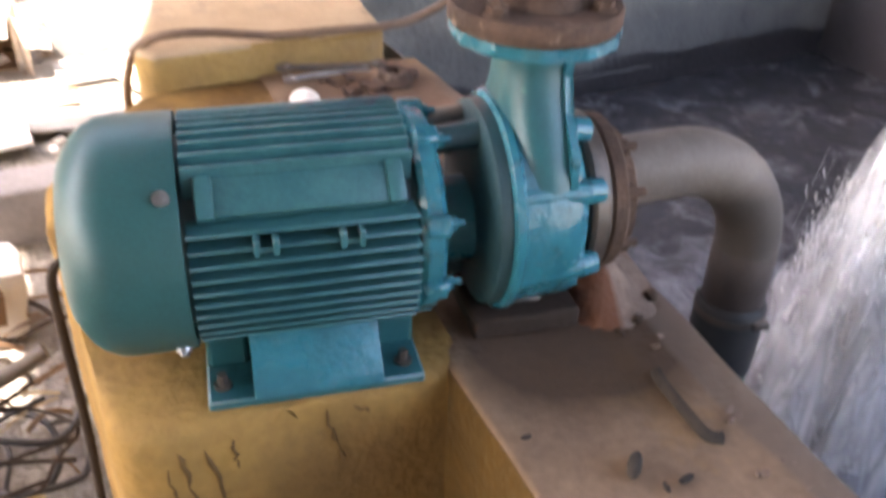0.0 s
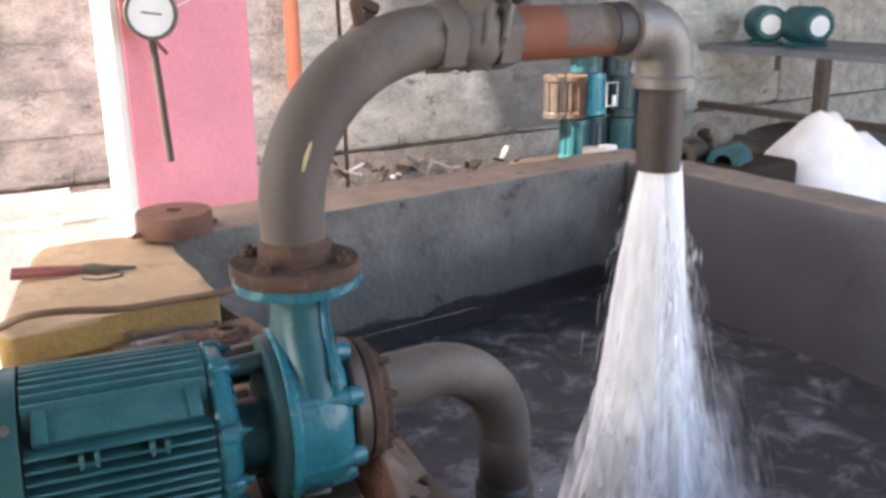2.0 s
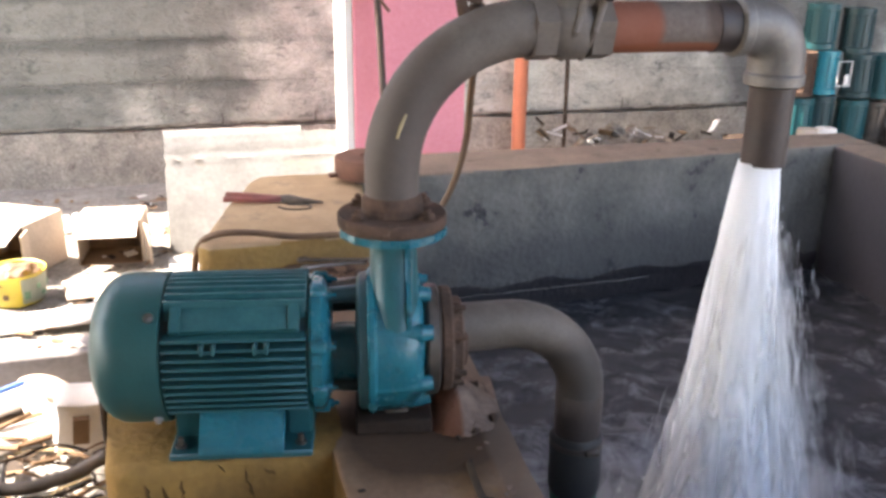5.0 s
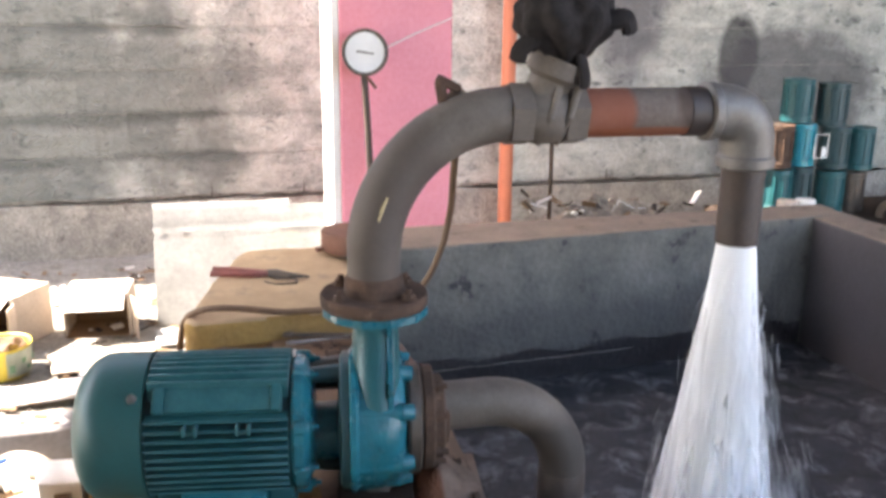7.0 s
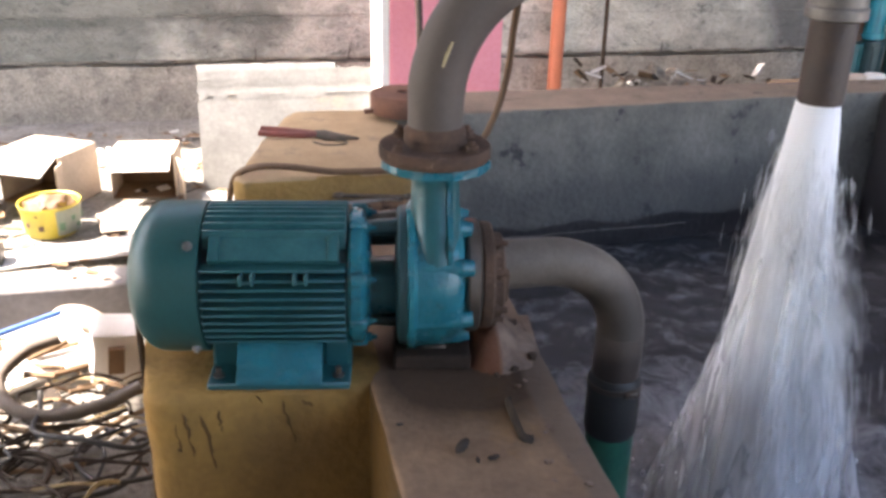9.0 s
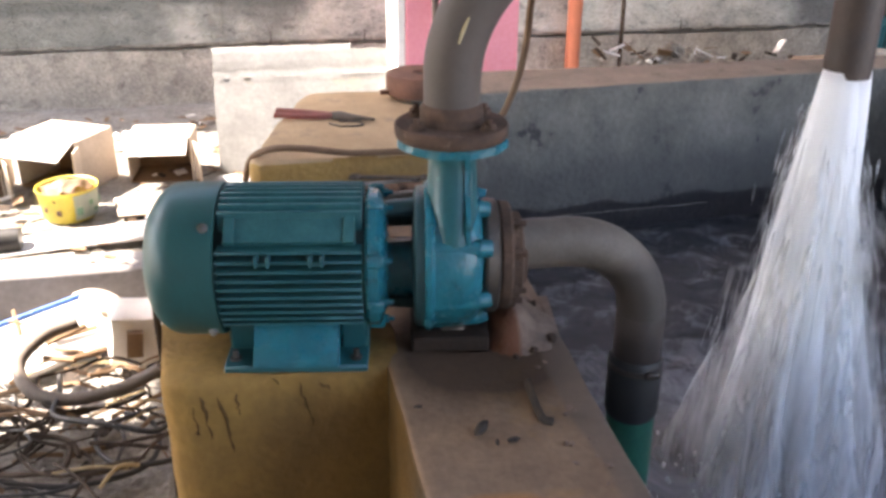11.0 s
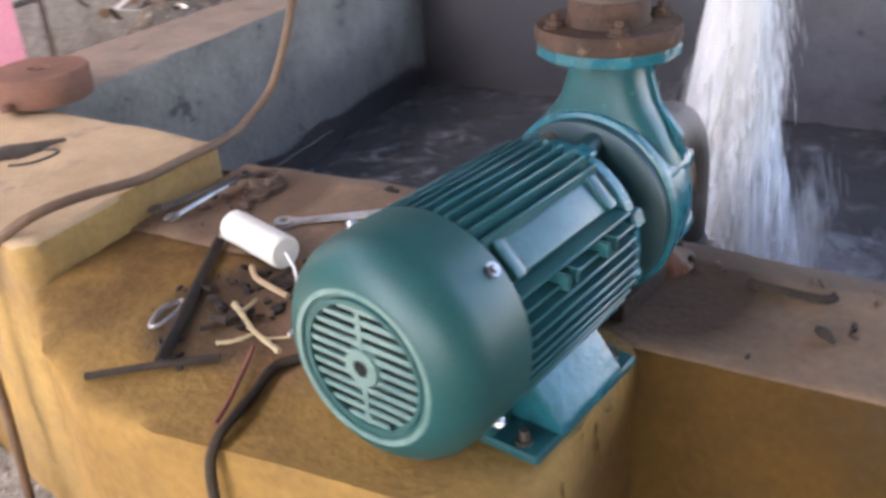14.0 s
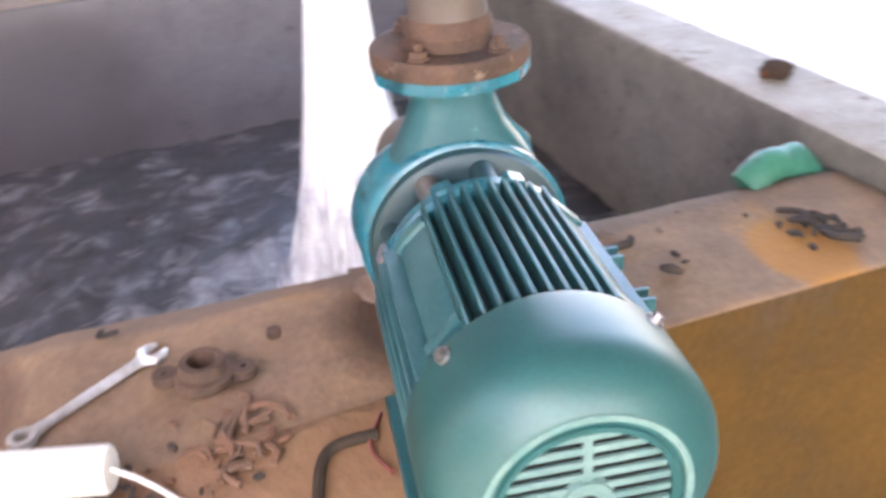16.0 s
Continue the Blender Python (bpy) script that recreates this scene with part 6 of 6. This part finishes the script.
    for u, mt in ((2.78, CARD), (2.88, PAPER)):
        q = S(u, 1.93, 0.50)
        f = bmesh.new()
        lathe(f, [(0, 0.0), (0, 0.045), (0.006, 0.047), (0.15, 0.047), (0.156, 0.045), (0.156, 0.0)], Matrix.Translation(q) @ UP, 22)
        solid("tin", f, mt, "pale paint tin behind the tank wall", "tin", "tins", at=tuple(q))
    f = bmesh.new()
    box(f, (0.5, 0.2, 0.5), SITE @ pose(2.85, 1.95, 0.25), bevel=0.01)
    solid("ledge_box", f, LEDGE, "low brown concrete stand for tins", "stand", at=tuple(S(2.85, 1.95, 0)))

    # workshop bench with motors
    b = thing("workbench", "grey steel workbench in the shed", "workbench", at=tuple(S(5.7, 2.8, 0)))
    f = bmesh.new()
    box(f, (1.0, 2.6, 0.05), SITE @ pose(5.75, 2.5, 0.93), bevel=0.006)
    part("bench_top", f, BENCH, b, "grey steel top")
    for u in (5.3, 6.2):
        for v in (1.35, 2.5, 3.6):
            f = bmesh.new()
            box(f, (0.08, 0.08, 0.9), SITE @ pose(u, v, 0.455), bevel=0.006)
            part("leg", f, DARK_STEEL, b)
    f = bmesh.new()
    box(f, (0.05, 2.2, 0.05), SITE @ pose(5.3, 2.5, 0.5))
    part("rail", f, DARK_STEEL, b)

    def spare(u, v, zz, s, mt, turn):
        q = S(u, v, zz)
        m = pose(q.x, q.y, q.z, 0, 0, turn) @ Matrix.Scale(s, 4)
        t = thing("spare_motor", "teal spare motor standing in the workshop", "motor", "spare motors", at=m)
        f = bmesh.new()
        lathe(f, [(-0.18, 0.0), (-0.18, 0.1), (-0.14, 0.13), (0.14, 0.13), (0.17, 0.1), (0.17, 0.03), (0.25, 0.03), (0.25, 0)], Matrix.Translation((0, 0, 0.15)), 24)
        part("body", f, mt, t, local=True)
        f = bmesh.new()
        box(f, (0.22, 0.22, 0.03), (0, 0, 0.015), bevel=0.004)
        box(f, (0.18, 0.12, 0.06), (0, 0, 0.04))
        part("foot", f, mt, t, local=True)
        f = bmesh.new()
        lathe(f, [(-0.182, 0.0), (-0.182, 0.07)], Matrix.Translation((0, 0, 0.15)), 20)
        part("end_plate", f, ENAMEL, t, "pale end plate", local=True)

    for u, v, zz, s, mt, a in ((5.55, 3.2, 0.955, 1.0, TEAL, 60), (5.55, 2.85, 0.955, 1.0, TEAL, 75), (5.6, 2.0, 0.955, 1.1, DARK_STEEL, 40), (5.5, 1.5, 0.955, 1.0, PIPE_GREY, 10), (4.6, 3.05, 0.02, 1.1, DARK_STEEL, 30), (4.9, 2.7, 0.02, 1.3, DARK_STEEL, 80), (5.4, 2.9, 0.02, 1.4, DARK_STEEL, 20), (5.9, 2.5, 0.02, 1.3, PIPE_GREY, 120), (4.5, 1.0, 0.02, 1.1, TEAL, 15), (5.2, 0.6, 0.02, 1.2, PIPE_GREY, 70), (4.3, 0.2, 0.02, 1.0, DARK_STEEL, 45), (4.9, -0.2, 0.02, 1.2, TEAL, 100), (5.8, 0.9, 0.02, 1.4, DARK_STEEL, 5), (5.6, 0.1, 0.02, 1.3, DARK_STEEL, 60)):
        spare(u, v, zz, s, mt, a)
    f = bmesh.new()
    n = 34
    g = []
    for i in range(n + 1):
        row = []
        for j in range(n + 1):
            x, y = i / n, j / n
            e = max(math.sin(math.pi * x), 0) ** 0.6 * max(math.sin(math.pi * y), 0) ** 0.5
            q = S(3.9 + 1.1 * x, 1.35 + 0.9 * y)
            row.append(f.verts.new((q.x, q.y, 0.0 + e * (0.66 + 0.10 * noise.noise(q * 3) + 0.05 * noise.noise(q * 9)))))
        g.append(row)
    for i in range(n):
        for j in range(n):
            f.faces.new((g[i][j], g[i + 1][j], g[i + 1][j + 1], g[i][j + 1]))
    solid("plastic_sheet", f, PAPER, "white plastic sheeting heaped over sacks", "sheeting", at=tuple(S(4.4, 1.8, 0)))


yard_things()


def motions():
    rnd = random.Random(11)
    # the dense core twists and sways
    for c, ob in enumerate(jet_cores):
        rows, a = [], 40 * c
        for k in range(161):
            a += rnd.uniform(-10, 14)
            rows.append((k * 0.1, pose(rnd.uniform(-0.003, 0.003), rnd.uniform(-0.003, 0.003), rnd.uniform(-0.012, 0.0), rnd.uniform(-0.8, 0.8), rnd.uniform(-0.8, 0.8), a)))
        walk(ob, rows)
    # tufts of spray leave the spout, spread, fall into the tank and start anew
    top = JET.z - 0.12
    for k, ob in enumerate(jet_tufts):
        t, rows = -rnd.uniform(0, 0.36), []
        prev = None
        while t < 16.0:
            d = rnd.uniform(0.3, 0.4)
            a, sp = rnd.uniform(0, 6.283), abs(rnd.gauss(0.0, 0.10)) + 0.03
            if k < 24:      # a plume is thrown out on one side
                a, sp = rnd.uniform(-1.2, 0.1), rnd.uniform(0.12, 0.30)
            turn = rnd.uniform(-40, 40)
            for s in (0.0, 0.5, 1.0):
                z = top - 0.27 - (top - 0.1) * (0.62 * s + 0.38 * s * s)
                r = 0.012 + sp * s
                tt = t + d * s
                m = pose(r * math.cos(a), r * math.sin(a), z, -10 * sp * 6 * math.sin(a) * s, 10 * sp * 6 * math.cos(a) * s, turn)
                if 0.0 <= tt <= 16.0:
                    rows.append((tt, m))
                prev = m
            t += d + 0.034
        if rows[0][0] > 0:
            rows.insert(0, (0.0, rows[0][1]))
        if rows[-1][0] < 16:
            rows.append((16.0, prev))
        walk(ob, rows)
    for ob in jet_splash:
        a, rows = 0, []
        for k in range(161):
            a += rnd.uniform(-14, 18)
            rows.append((k * 0.1, pose(0, 0, rnd.uniform(-0.02, 0.012), 0, 0, a)))
        walk(ob, rows)
    # the surface sways
    rows = []
    for k in range(81):
        t = k * 0.2
        rows.append((t, pose(1.3 + 0.022 * math.sin(2.9 * t), 0.3 + 0.022 * math.cos(3.7 * t), 0.004 * math.sin(5.1 * t), 0.25 * math.sin(4.3 * t), 0.25 * math.cos(3.3 * t), 0)))
    walk(water_surface, rows)


motions()
